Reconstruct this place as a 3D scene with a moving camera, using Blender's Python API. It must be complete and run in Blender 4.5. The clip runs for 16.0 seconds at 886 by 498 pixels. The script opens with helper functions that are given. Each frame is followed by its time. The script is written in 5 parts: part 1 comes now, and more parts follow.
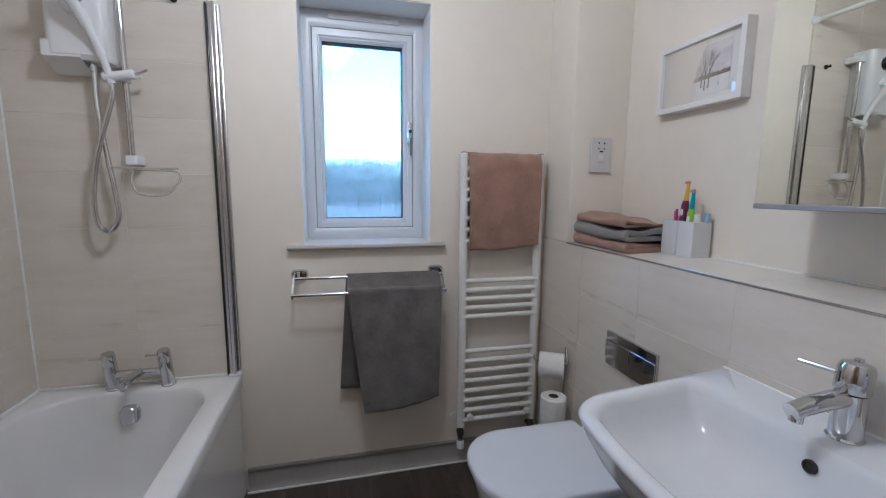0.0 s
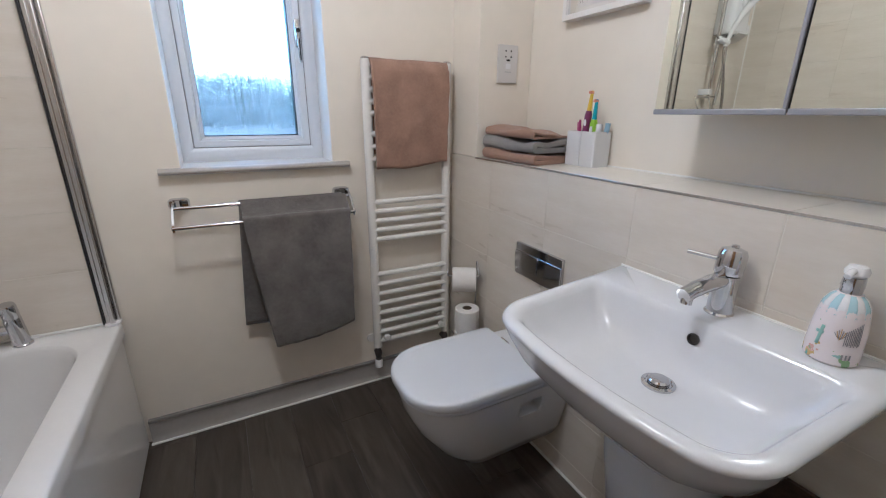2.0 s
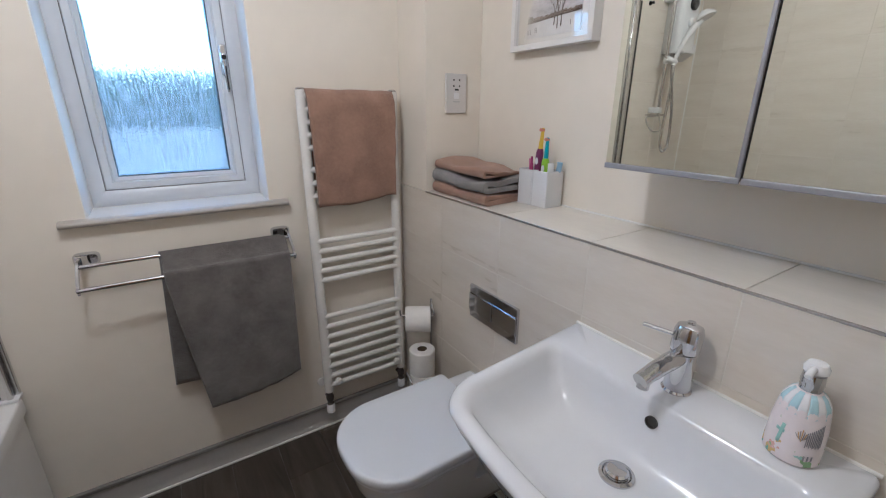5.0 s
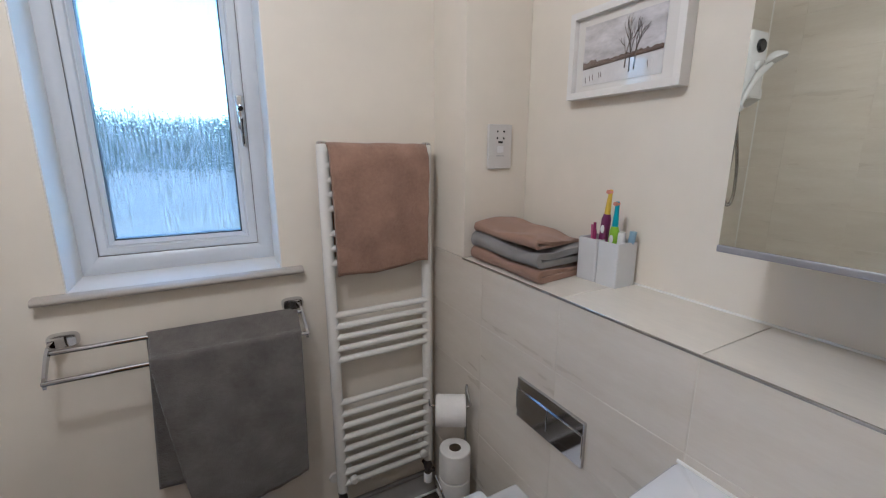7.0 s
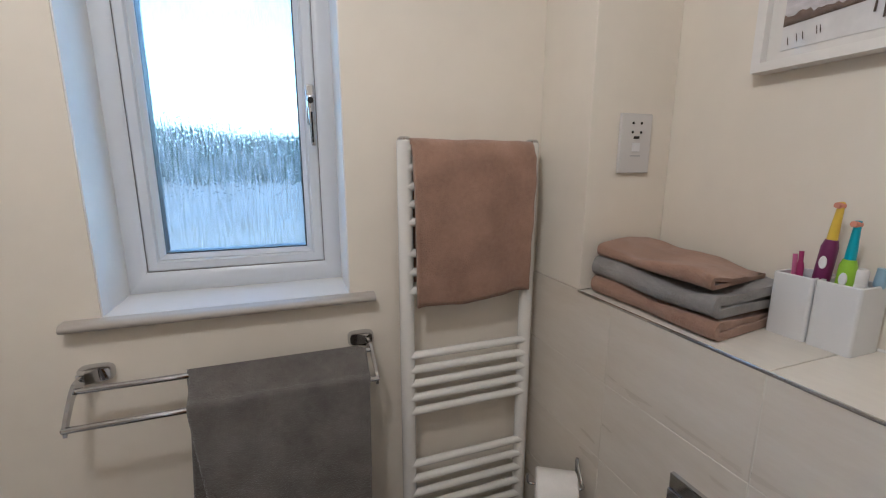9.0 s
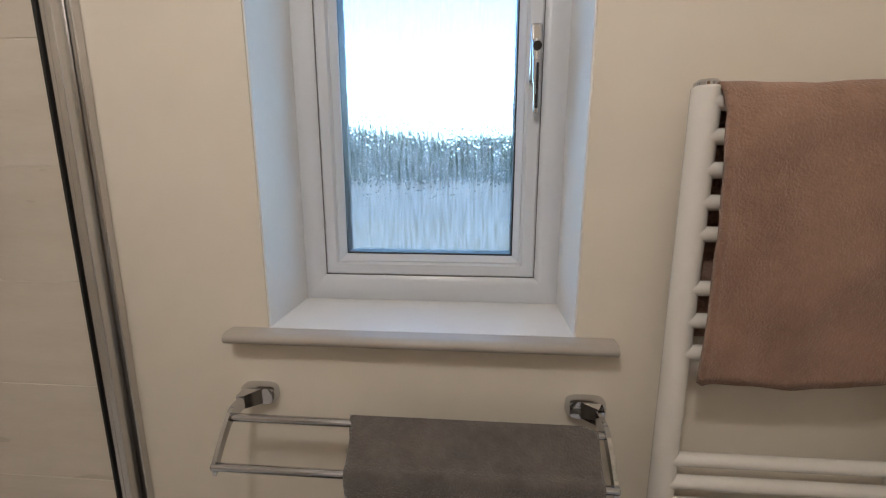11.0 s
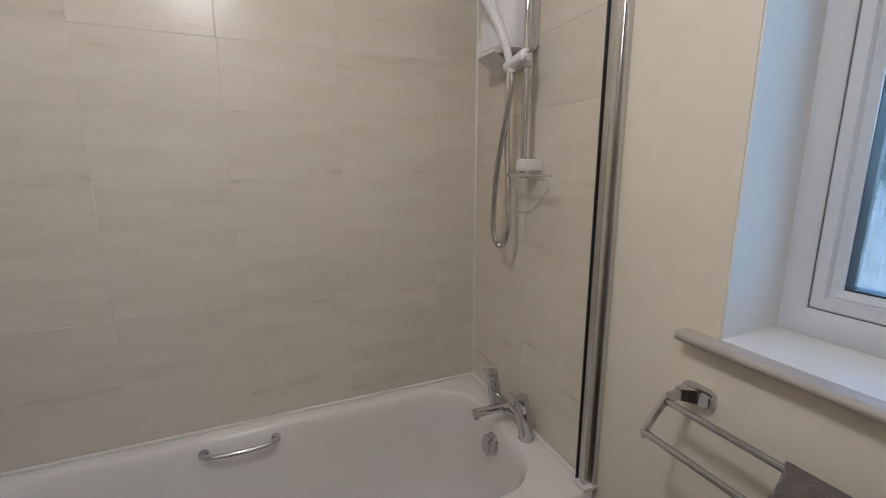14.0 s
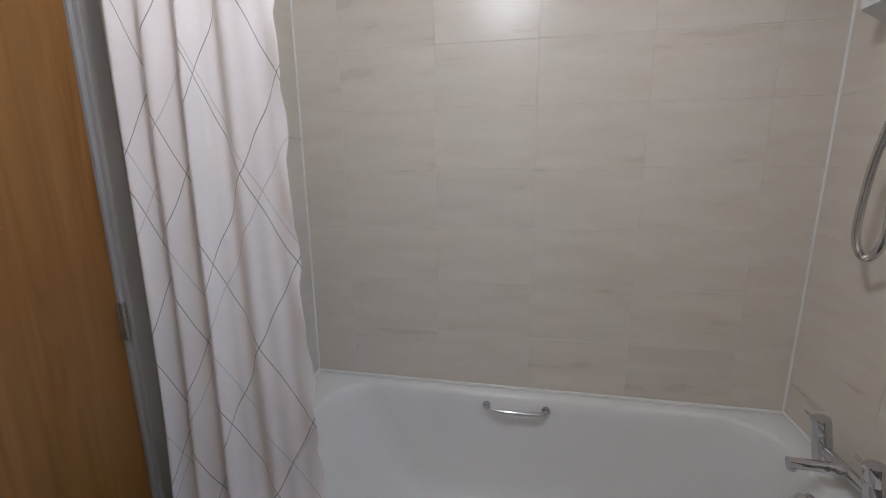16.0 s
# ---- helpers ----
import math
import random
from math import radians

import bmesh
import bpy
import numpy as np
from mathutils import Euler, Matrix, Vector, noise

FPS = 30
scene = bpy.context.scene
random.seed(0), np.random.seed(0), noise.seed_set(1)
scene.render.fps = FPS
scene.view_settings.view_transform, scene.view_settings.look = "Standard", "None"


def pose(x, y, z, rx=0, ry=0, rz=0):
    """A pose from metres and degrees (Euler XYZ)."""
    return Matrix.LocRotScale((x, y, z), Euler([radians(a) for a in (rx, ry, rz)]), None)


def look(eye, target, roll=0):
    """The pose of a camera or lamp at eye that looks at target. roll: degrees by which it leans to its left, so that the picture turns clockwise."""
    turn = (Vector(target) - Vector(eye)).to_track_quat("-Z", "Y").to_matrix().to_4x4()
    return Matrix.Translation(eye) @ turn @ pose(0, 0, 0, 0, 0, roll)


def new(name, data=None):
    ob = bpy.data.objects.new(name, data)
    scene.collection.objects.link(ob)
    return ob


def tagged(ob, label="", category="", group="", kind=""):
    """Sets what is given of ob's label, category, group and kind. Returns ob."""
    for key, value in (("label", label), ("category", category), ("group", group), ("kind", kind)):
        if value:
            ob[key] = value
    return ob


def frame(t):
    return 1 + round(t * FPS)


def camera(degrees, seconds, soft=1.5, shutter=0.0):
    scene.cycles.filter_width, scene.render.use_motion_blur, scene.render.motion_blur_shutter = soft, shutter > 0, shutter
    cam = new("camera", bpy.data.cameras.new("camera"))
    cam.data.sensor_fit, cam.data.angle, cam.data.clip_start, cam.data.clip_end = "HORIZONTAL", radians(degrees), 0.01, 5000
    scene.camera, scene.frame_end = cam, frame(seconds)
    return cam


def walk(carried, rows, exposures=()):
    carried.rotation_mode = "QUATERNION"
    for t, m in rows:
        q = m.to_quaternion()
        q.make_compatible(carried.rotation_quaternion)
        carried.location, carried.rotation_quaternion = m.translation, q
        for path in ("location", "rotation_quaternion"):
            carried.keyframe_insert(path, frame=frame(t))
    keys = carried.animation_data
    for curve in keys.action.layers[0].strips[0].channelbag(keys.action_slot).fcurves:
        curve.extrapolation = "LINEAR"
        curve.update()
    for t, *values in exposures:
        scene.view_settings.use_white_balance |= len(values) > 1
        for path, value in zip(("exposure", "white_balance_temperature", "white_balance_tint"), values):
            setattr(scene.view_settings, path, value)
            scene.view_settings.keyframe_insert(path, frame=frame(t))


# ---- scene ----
cam = camera(93.4, 16.0, 1.15)
PATH = [
    (0, (0.269, 0.375, 1.309), (0.742, 2.299, 1.034), 0.5),
    (0.5, (0.25, 0.392, 1.302), (0.883, 2.259, 0.96), 0.5),
    (1, (0.235, 0.41, 1.29), (0.976, 2.219, 0.866), 0.5),
    (1.5, (0.243, 0.427, 1.273), (1.064, 2.165, 0.721), 0.5),
    (2, (0.249, 0.445, 1.272), (1.135, 2.128, 0.654), 0.4),
    (2.5, (0.261, 0.471, 1.288), (1.199, 2.117, 0.649), 0.4),
    (3, (0.282, 0.493, 1.307), (1.258, 2.118, 0.669), 0.3),
    (5.3, (0.405, 0.57, 1.422), (1.436, 2.164, 0.793), 0.2),
    (5.5, (0.434, 0.59, 1.432), (1.464, 2.198, 0.836), 0.1),
    (6, (0.471, 0.631, 1.442), (1.509, 2.257, 0.911), 0.2),
    (6.5, (0.475, 0.696, 1.439), (1.493, 2.345, 0.947), 0.2),
    (7, (0.482, 0.803, 1.444), (1.426, 2.508, 0.997), 0.1),
    (7.5, (0.486, 0.885, 1.437), (1.356, 2.637, 1.023), 0.1),
    (8, (0.503, 0.949, 1.425), (1.318, 2.731, 1.024), 0.1),
    (8.2, (0.524, 0.981, 1.424), (1.313, 2.775, 1.024), 0.1),
    (10.3, (0.531, 1.394, 1.384), (0.829, 3.334, 1.0), 0.1),
    (10.5, (0.508, 1.438, 1.387), (0.717, 3.39, 1.0), 0.1),
    (11, (0.488, 1.519, 1.364), (0.329, 3.475, 0.98), -0.0),
    (11.5, (0.522, 1.541, 1.377), (-0.325, 3.312, 0.993), -0.1),
    (12, (0.536, 1.521, 1.354), (-0.67, 3.069, 0.966), -0.0),
    (12.5, (0.589, 1.507, 1.325), (-0.864, 2.823, 0.928), 0.0),
    (13, (0.608, 1.476, 1.362), (-1.001, 2.597, 0.969), -0.1),
    (13.5, (0.607, 1.441, 1.393), (-1.106, 2.4, 1.011), -0.0),
    (14, (0.596, 1.425, 1.404), (-1.208, 2.198, 1.018), -0.1),
    (14.5, (0.59, 1.39, 1.392), (-1.316, 1.857, 1.005), -0.2),
    (15, (0.598, 1.361, 1.376), (-1.361, 1.469, 0.985), -0.3),
    (15.5, (0.606, 1.33, 1.367), (-1.346, 1.144, 0.975), -0.4),
    (16, (0.61, 1.309, 1.396), (-1.308, 0.926, 0.98), -0.6),
]
EXPOSURES = [(0.0, 3.32, 4740, 10), (1.5, 3.55, 4860, 10), (2.5, 3.73, 5030, 10), (3.2, 3.69, 5000, 10), (5.5, 3.48, 4990, 10), (8.2, 3.32, 5140, 10), (10.3, 3.22, 5640, 10), (11.5, 3.04, 5950, 12), (12.0, 3.05, 5780, 4), (13.2, 3.04, 5590, 6), (14.0, 3.12, 5390, 11), (14.5, 3.35, 4760, 11), (15.2, 3.31, 4690, 8), (16.0, 3.14, 4990, 10)]
walk(cam, [(t, look(eye, target, roll)) for t, eye, target, roll in PATH], EXPOSURES)

# ---- world, lamps ----
world = bpy.data.worlds.new("overcast_sky")
scene.world = world
world.use_nodes = True
wn = world.node_tree
sky = wn.nodes.new("ShaderNodeTexSky")
sky.sky_type = "NISHITA"
sky.sun_disc = False
sky.sun_elevation = radians(32)
sky.sun_rotation = radians(94)
sky.air_density, sky.dust_density, sky.ozone_density = 1.0, 1.0, 1.5
bg = wn.nodes["Background"]
bg.inputs["Strength"].default_value = 0.15
wn.links.new(sky.outputs["Color"], bg.inputs["Color"])

sun_data = bpy.data.lights.new("sun", "SUN")
sun_data.energy, sun_data.angle, sun_data.color = 0.5, radians(15), (1.0, 0.97, 0.92)
sun = new("sun", sun_data)
sun.matrix_world = look((8, -0.5, 5), (0, 0, 0))

LAMP = (0.26, 1.18, 2.285)
lamp_data = bpy.data.lights.new("ceiling_lamp_light", "POINT")
lamp_data.shadow_soft_size = 0.075
lamp_data.energy, lamp_data.color = 2.2, (1.0, 0.86, 0.70)
lamp_light = new("ceiling_lamp_light", lamp_data)
lamp_light.matrix_world = pose(*LAMP)


# ---- mesh helpers ----
def world_of(ob):
    m = Matrix.Identity(4)
    if ob.parent:
        m = world_of(ob.parent) @ ob.matrix_parent_inverse
    return m @ ob.matrix_basis


def finish(name, bm, material, angle=38, smooth=True):
    me = bpy.data.meshes.new(name)
    bmesh.ops.recalc_face_normals(bm, faces=bm.faces)
    bm.edges.index_update()
    crisp = [e.index for e in bm.edges if not e.smooth]
    bm.to_mesh(me)
    bm.free()
    if smooth:
        for p in me.polygons:
            p.use_smooth = True
        me.set_sharp_from_angle(angle=radians(angle))
        for i in crisp:
            me.edges[i].use_edge_sharp = True
    for m in material if isinstance(material, (list, tuple)) else [material]:
        me.materials.append(m)
    return me


def part(name, bm, material, parent, label="", angle=38, kind=""):
    ob = new(name, finish(name, bm, material, angle))
    ob.parent = parent
    ob.matrix_parent_inverse = world_of(parent).inverted()
    return tagged(ob, label=label, kind=kind)


def thing(name, at, label, category, group=""):
    ob = new(name)
    ob.empty_display_size = 0.05
    ob.matrix_basis = Matrix.Translation(at)
    return tagged(ob, label, category, group)


def solid(name, bm, material, label, category, group="", kind="", angle=38):
    return tagged(new(name, finish(name, bm, material, angle)), label, category, group, kind)


def setting(name, bm, material, label="", category="", angle=38):
    return tagged(new(name, finish(name, bm, material, angle)), label, category, "", "structure")


def box(x0, y0, z0, x1, y1, z1, bevel=0.0, seg=2):
    bm = bmesh.new()
    bmesh.ops.create_cube(bm, size=1.0)
    for v in bm.verts:
        v.co = Vector(((x0 + x1) / 2 + v.co.x * (x1 - x0), (y0 + y1) / 2 + v.co.y * (y1 - y0), (z0 + z1) / 2 + v.co.z * (z1 - z0)))
    if bevel:
        bmesh.ops.bevel(bm, geom=bm.edges[:], offset=bevel, segments=seg, profile=0.5, affect="EDGES")
        bm.normal_update()
        for f in bm.faces:
            if max(abs(c) for c in f.normal) > 0.9999:
                for e in f.edges:
                    e.smooth = False
    return bm


def join(*bms):
    out = bms[0]
    for b in bms[1:]:
        me = bpy.data.meshes.new("tmp")
        b.to_mesh(me)
        out.from_mesh(me)
        b.free()
        bpy.data.meshes.remove(me)
    return out


def moved(bm, m):
    bm.transform(m)
    return bm


def loft(rings, caps=(True, True), closed=True):
    bm = bmesh.new()
    vs = [[bm.verts.new(p) for p in r] for r in rings]
    n = len(rings[0])
    for a, b in zip(vs, vs[1:]):
        for i in range(n if closed else n - 1):
            j = (i + 1) % n
            bm.faces.new((a[i], a[j], b[j], b[i]))
    if caps[0]:
        bm.faces.new(vs[0])
    if caps[1]:
        bm.faces.new(vs[-1])
    return bm


def rrect(x0, y0, x1, y1, z, r, n=8):
    """Rounded rectangle ring; r is one radius or four (x1y1, x0y1, x0y0, x1y0)."""
    rs = r if isinstance(r, (list, tuple)) else (r,) * 4
    pts = []
    for k, (cx, cy, sx, sy) in enumerate(((x1, y1, -1, -1), (x0, y1, 1, -1), (x0, y0, 1, 1), (x1, y0, -1, 1))):
        rr = rs[k]
        for i in range(n + 1):
            a = radians(90 * k + 90 * i / n)
            pts.append((cx + sx * rr + rr * math.cos(a), cy + sy * rr + rr * math.sin(a), z))
    return pts


def lathe(profile, at=(0, 0, 0), n=32, axis=(0, 0, 1)):
    q = Vector((0, 0, 1)).rotation_difference(Vector(axis)).to_matrix()
    rings = []
    for r, h in profile:
        rings.append([Vector(at) + q @ Vector((max(r, 1e-5) * math.cos(2 * math.pi * i / n), max(r, 1e-5) * math.sin(2 * math.pi * i / n), h)) for i in range(n)])
    return loft(rings)


def rod(a, b, r, n=16, bevel=0.0):
    a, b = Vector(a), Vector(b)
    d = b - a
    e = min(bevel, d.length / 3)
    prof = [(r, 0), (r, d.length)] if not e else [(r - e, 0), (r, e), (r, d.length - e), (r - e, d.length)]
    return lathe(prof, a, n, d.normalized())


def bend(points, steps=8):
    """Catmull-Rom through the points."""
    p = [Vector(q) for q in points]
    p = [2 * p[0] - p[1]] + p + [2 * p[-1] - p[-2]]
    out = []
    for i in range(1, len(p) - 2):
        for s in range(steps):
            t = s / steps
            a, b, c, d = p[i - 1 : i + 3]
            out.append(0.5 * (2 * b + (c - a) * t + (2 * a - 5 * b + 4 * c - d) * t * t + (3 * b - a - 3 * c + d) * t ** 3))
    return out + [p[-2]]


def tube(points, r, n=10, ripple=0.0):
    pts = [Vector(p) for p in points]
    rings, up = [], None
    for i, p in enumerate(pts):
        d = (pts[min(i + 1, len(pts) - 1)] - pts[max(i - 1, 0)]).normalized()
        if up is None:
            up = d.orthogonal().normalized()
        up = (up - d * up.dot(d)).normalized()
        side = d.cross(up)
        rr = (r[i] if isinstance(r, list) else r) * (1 + ripple * (1 if i % 2 else -1))
        rings.append([p + rr * (math.cos(2 * math.pi * k / n) * up + math.sin(2 * math.pi * k / n) * side) for k in range(n)])
    return loft(rings)


def sheet(rows):
    bm = bmesh.new()
    vs = [[bm.verts.new(p) for p in r] for r in rows]
    for a, b in zip(vs, vs[1:]):
        for i in range(len(a) - 1):
            bm.faces.new((a[i], a[i + 1], b[i + 1], b[i]))
    return bm


def thick(ob, t, offset=0.0):
    m = ob.modifiers.new("thickness", "SOLIDIFY")
    m.thickness, m.offset = t, offset
    return ob


def wob(p, s, amp, seed=0.0):
    return amp * noise.noise(Vector(p) * s + Vector((seed, seed * 1.7, 3.1 * seed)))


# ---- materials ----
def mat(name, color, rough=0.5, metal=0.0, vary=0.06, scale=6.0, fine=80.0, bump=0.05, bump_scale=120.0, depth=0.001, rand=0.0, coat=0.0,
        stretch=(1, 1, 1), tint=None, spec=0.5, rough_vary=0.1, sheen=0.0):
    m = bpy.data.materials.new(name)
    m.use_nodes = True
    nt = m.node_tree
    N, L = nt.nodes, nt.links
    b = N["Principled BSDF"]
    tc = N.new("ShaderNodeTexCoord")
    mp = N.new("ShaderNodeMapping")
    mp.inputs["Scale"].default_value = stretch
    L.new(tc.outputs["Object"], mp.inputs["Vector"])
    info = N.new("ShaderNodeObjectInfo")
    off = N.new("ShaderNodeVectorMath")
    off.operation = "ADD"
    mul = N.new("ShaderNodeMath")
    mul.operation = "MULTIPLY"
    mul.inputs[1].default_value = 37.0 if rand else 0.0
    L.new(info.outputs["Random"], mul.inputs[0])
    L.new(mp.outputs[0], off.inputs[0])
    L.new(mul.outputs[0], off.inputs[1])
    n1, n2 = N.new("ShaderNodeTexNoise"), N.new("ShaderNodeTexNoise")
    n1.inputs["Scale"].default_value, n1.inputs["Detail"].default_value = scale, 4
    n2.inputs["Scale"].default_value, n2.inputs["Detail"].default_value = fine, 3
    L.new(off.outputs[0], n1.inputs["Vector"])
    L.new(off.outputs[0], n2.inputs["Vector"])
    add = N.new("ShaderNodeMath")
    add.operation = "MULTIPLY_ADD"
    add.inputs[1].default_value = 0.4
    L.new(n2.outputs["Fac"], add.inputs[0])
    L.new(n1.outputs["Fac"], add.inputs[2])
    rmp = N.new("ShaderNodeMapRange")
    rmp.inputs["From Min"].default_value, rmp.inputs["From Max"].default_value = 0.45, 0.95
    L.new(add.outputs[0], rmp.inputs["Value"])
    mix = N.new("ShaderNodeMix")
    mix.data_type = "RGBA"
    c = Vector(color)
    lo = c * (1 - vary) if tint is None else Vector(tint)
    hi = c * (1 + vary * 0.6)
    mix.inputs["A"].default_value = (*lo, 1)
    mix.inputs["B"].default_value = (*[min(0.95, v) for v in hi], 1)
    L.new(rmp.outputs[0], mix.inputs["Factor"])
    col = mix.outputs["Result"]
    if rand:
        hsv = N.new("ShaderNodeHueSaturation")
        mr = N.new("ShaderNodeMapRange")
        mr.inputs["To Min"].default_value, mr.inputs["To Max"].default_value = 1 - rand, 1 + rand
        L.new(info.outputs["Random"], mr.inputs["Value"])
        L.new(mr.outputs[0], hsv.inputs["Value"])
        L.new(col, hsv.inputs["Color"])
        col = hsv.outputs["Color"]
    L.new(col, b.inputs["Base Color"])
    rr = N.new("ShaderNodeMapRange")
    rr.inputs["To Min"].default_value, rr.inputs["To Max"].default_value = rough * (1 - rough_vary), min(1, rough * (1 + rough_vary))
    L.new(n1.outputs["Fac"], rr.inputs["Value"])
    L.new(rr.outputs[0], b.inputs["Roughness"])
    b.inputs["Metallic"].default_value = metal
    b.inputs["Specular IOR Level"].default_value = spec
    b.inputs["Coat Weight"].default_value = coat
    if sheen:
        b.inputs["Sheen Weight"].default_value = sheen
        b.inputs["Sheen Roughness"].default_value = 0.5
    if bump:
        n3 = N.new("ShaderNodeTexNoise")
        n3.inputs["Scale"].default_value, n3.inputs["Detail"].default_value = bump_scale, 3
        L.new(off.outputs[0], n3.inputs["Vector"])
        bp = N.new("ShaderNodeBump")
        bp.inputs["Strength"].default_value, bp.inputs["Distance"].default_value = bump, depth
        L.new(n3.outputs["Fac"], bp.inputs["Height"])
        L.new(bp.outputs["Normal"], b.inputs["Normal"])
    return m


def wood_mat(name, dark, light, axis_scale, rough=0.35, rand=0.0, ring=3.0):
    m = mat(name, light, rough, vary=0.1, scale=3.0, fine=40, bump=0.12, bump_scale=60, depth=0.0006, rand=rand, stretch=axis_scale)
    nt = m.node_tree
    N, L = nt.nodes, nt.links
    off = [n for n in N if n.type == "VECT_MATH"][0]
    wv = N.new("ShaderNodeTexNoise")
    wv.inputs["Scale"].default_value, wv.inputs["Detail"].default_value, wv.inputs["Distortion"].default_value = ring, 6, 1.6
    L.new(off.outputs[0], wv.inputs["Vector"])
    ramp = N.new("ShaderNodeValToRGB")
    e = ramp.color_ramp.elements
    e[0].position, e[0].color = 0.32, (*dark, 1)
    e[1].position, e[1].color = 0.68, (*light, 1)
    L.new(wv.outputs["Fac"], ramp.inputs["Fac"])
    mix = [n for n in N if n.type == "MIX"][0]
    L.new(ramp.outputs["Color"], mix.inputs["B"])
    mix.inputs["A"].default_value = (*(0.6 * Vector(dark) + 0.4 * Vector(light)), 1)
    return m


PAINT = mat("cream_wall_paint", (0.80, 0.745, 0.65), 0.6, vary=0.05, scale=2.0, fine=14, bump=0.08, bump_scale=220, depth=0.0006, spec=0.35)
CEIL = mat("white_ceiling_paint", (0.80, 0.78, 0.74), 0.8, vary=0.03, bump=0.05, bump_scale=200)
TILE = mat("stone_look_tile", (0.70, 0.65, 0.575), 0.3, vary=0.05, scale=2.0, fine=20, bump=0.05, bump_scale=26, depth=0.0008, rand=0.022, stretch=(1.6, 1.6, 9), tint=(0.65, 0.59, 0.505), rough_vary=0.25)
TILE_TOP = mat("stone_look_ledge_tile", (0.72, 0.68, 0.61), 0.3, vary=0.08, scale=3, fine=26, bump=0.04, bump_scale=30, rand=0.03, stretch=(4, 1, 1))
GROUT = mat("pale_grout", (0.71, 0.665, 0.585), 0.85, vary=0.08, fine=200, bump=0.2, bump_scale=400)
SEAL = mat("white_silicone", (0.80, 0.79, 0.76), 0.4, vary=0.04)
UPVC = mat("white_upvc", (0.66, 0.69, 0.735), 0.32, vary=0.03, scale=4, bump=0.02)
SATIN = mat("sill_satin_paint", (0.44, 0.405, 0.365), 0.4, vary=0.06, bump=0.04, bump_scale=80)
REVEAL = mat("white_reveal_paint", (0.82, 0.81, 0.79), 0.55, vary=0.03, bump=0.05, bump_scale=200)
CHINA = mat("glazed_white_ceramic", (0.69, 0.70, 0.72), 0.15, vary=0.02, scale=2, bump=0.01, bump_scale=12, coat=0.3)
ACRYLIC = mat("glossy_white_acrylic", (0.78, 0.77, 0.76), 0.12, vary=0.03, scale=2, bump=0.01, bump_scale=10, coat=0.2)
PLASTIC = mat("white_plastic", (0.78, 0.78, 0.79), 0.25, vary=0.02, bump=0.01)
LID = mat("white_toilet_lid_plastic", (0.70, 0.73, 0.78), 0.22, vary=0.02, bump=0.01, bump_scale=20)
CHROME = mat("polished_chrome", (0.59, 0.59, 0.605), 0.07, 1.0, vary=0.04, bump=0.0)
ALU = mat("matt_anodised_aluminium", (0.36, 0.36, 0.39), 0.5, 0.55, vary=0.06, fine=200, bump=0.02, bump_scale=300)
SATIN_STEEL = mat("brushed_steel", (0.62, 0.61, 0.60), 0.26, 1.0, vary=0.08, fine=200, bump=0.03, bump_scale=300)
DARKMETAL = mat("dark_valve_metal", (0.10, 0.09, 0.085), 0.4, 0.7, vary=0.2, bump=0.05)
RUBBER = mat("black_seal_rubber", (0.015, 0.014, 0.014), 0.5, vary=0.2, bump=0.02)
VINYL = mat("grey_cove_vinyl", (0.40, 0.38, 0.355), 0.4, vary=0.10, scale=5, fine=60, bump=0.05, bump_scale=90)
WHITE_METAL = mat("white_enamelled_steel", (0.82, 0.80, 0.76), 0.22, vary=0.03, scale=5, bump=0.01)
PINK = mat("dusty_pink_terry", (0.37, 0.230, 0.168), 0.95, vary=0.24, scale=11, fine=90, bump=0.9, bump_scale=280, depth=0.004, sheen=0.25, spec=0.1)
GREY = mat("grey_terry", (0.162, 0.148, 0.136), 0.95, vary=0.32, scale=12, fine=80, bump=0.9, bump_scale=280, depth=0.004, sheen=0.5, spec=0.1)
LGREY = mat("light_grey_terry", (0.27, 0.26, 0.255), 0.95, vary=0.22, scale=12, fine=90, bump=0.9, bump_scale=280, depth=0.004, sheen=0.25, spec=0.1)
TISSUE = mat("white_tissue_paper", (0.80, 0.78, 0.75), 0.9, vary=0.05, scale=30, fine=200, bump=0.25, bump_scale=260, spec=0.1)
CARD = mat("cardboard_tube", (0.12, 0.09, 0.06), 0.9, vary=0.2)
BLACK = mat("black_gloss", (0.015, 0.015, 0.017), 0.15, vary=0.2, bump=0.0)
OAK = wood_mat("oak_veneer", (0.20, 0.092, 0.022), (0.36, 0.18, 0.052), (7, 7, 0.55), 0.3)
FLOORWOOD = wood_mat("grey_oak_vinyl", (0.032, 0.026, 0.021), (0.115, 0.094, 0.075), (7, 0.9, 1), 0.42, rand=0.3, ring=2.6)
WOODWORK = mat("painted_woodwork", (0.45, 0.45, 0.46), 0.4, vary=0.05, bump=0.05, bump_scale=100)

MIRROR = bpy.data.materials.new("silvered_mirror")
MIRROR.use_nodes = True
MIRROR.node_tree.nodes["Principled BSDF"].inputs["Base Color"].default_value = (0.83, 0.85, 0.785, 1)
MIRROR.node_tree.nodes["Principled BSDF"].inputs["Metallic"].default_value = 1.0
MIRROR.node_tree.nodes["Principled BSDF"].inputs["Roughness"].default_value = 0.01


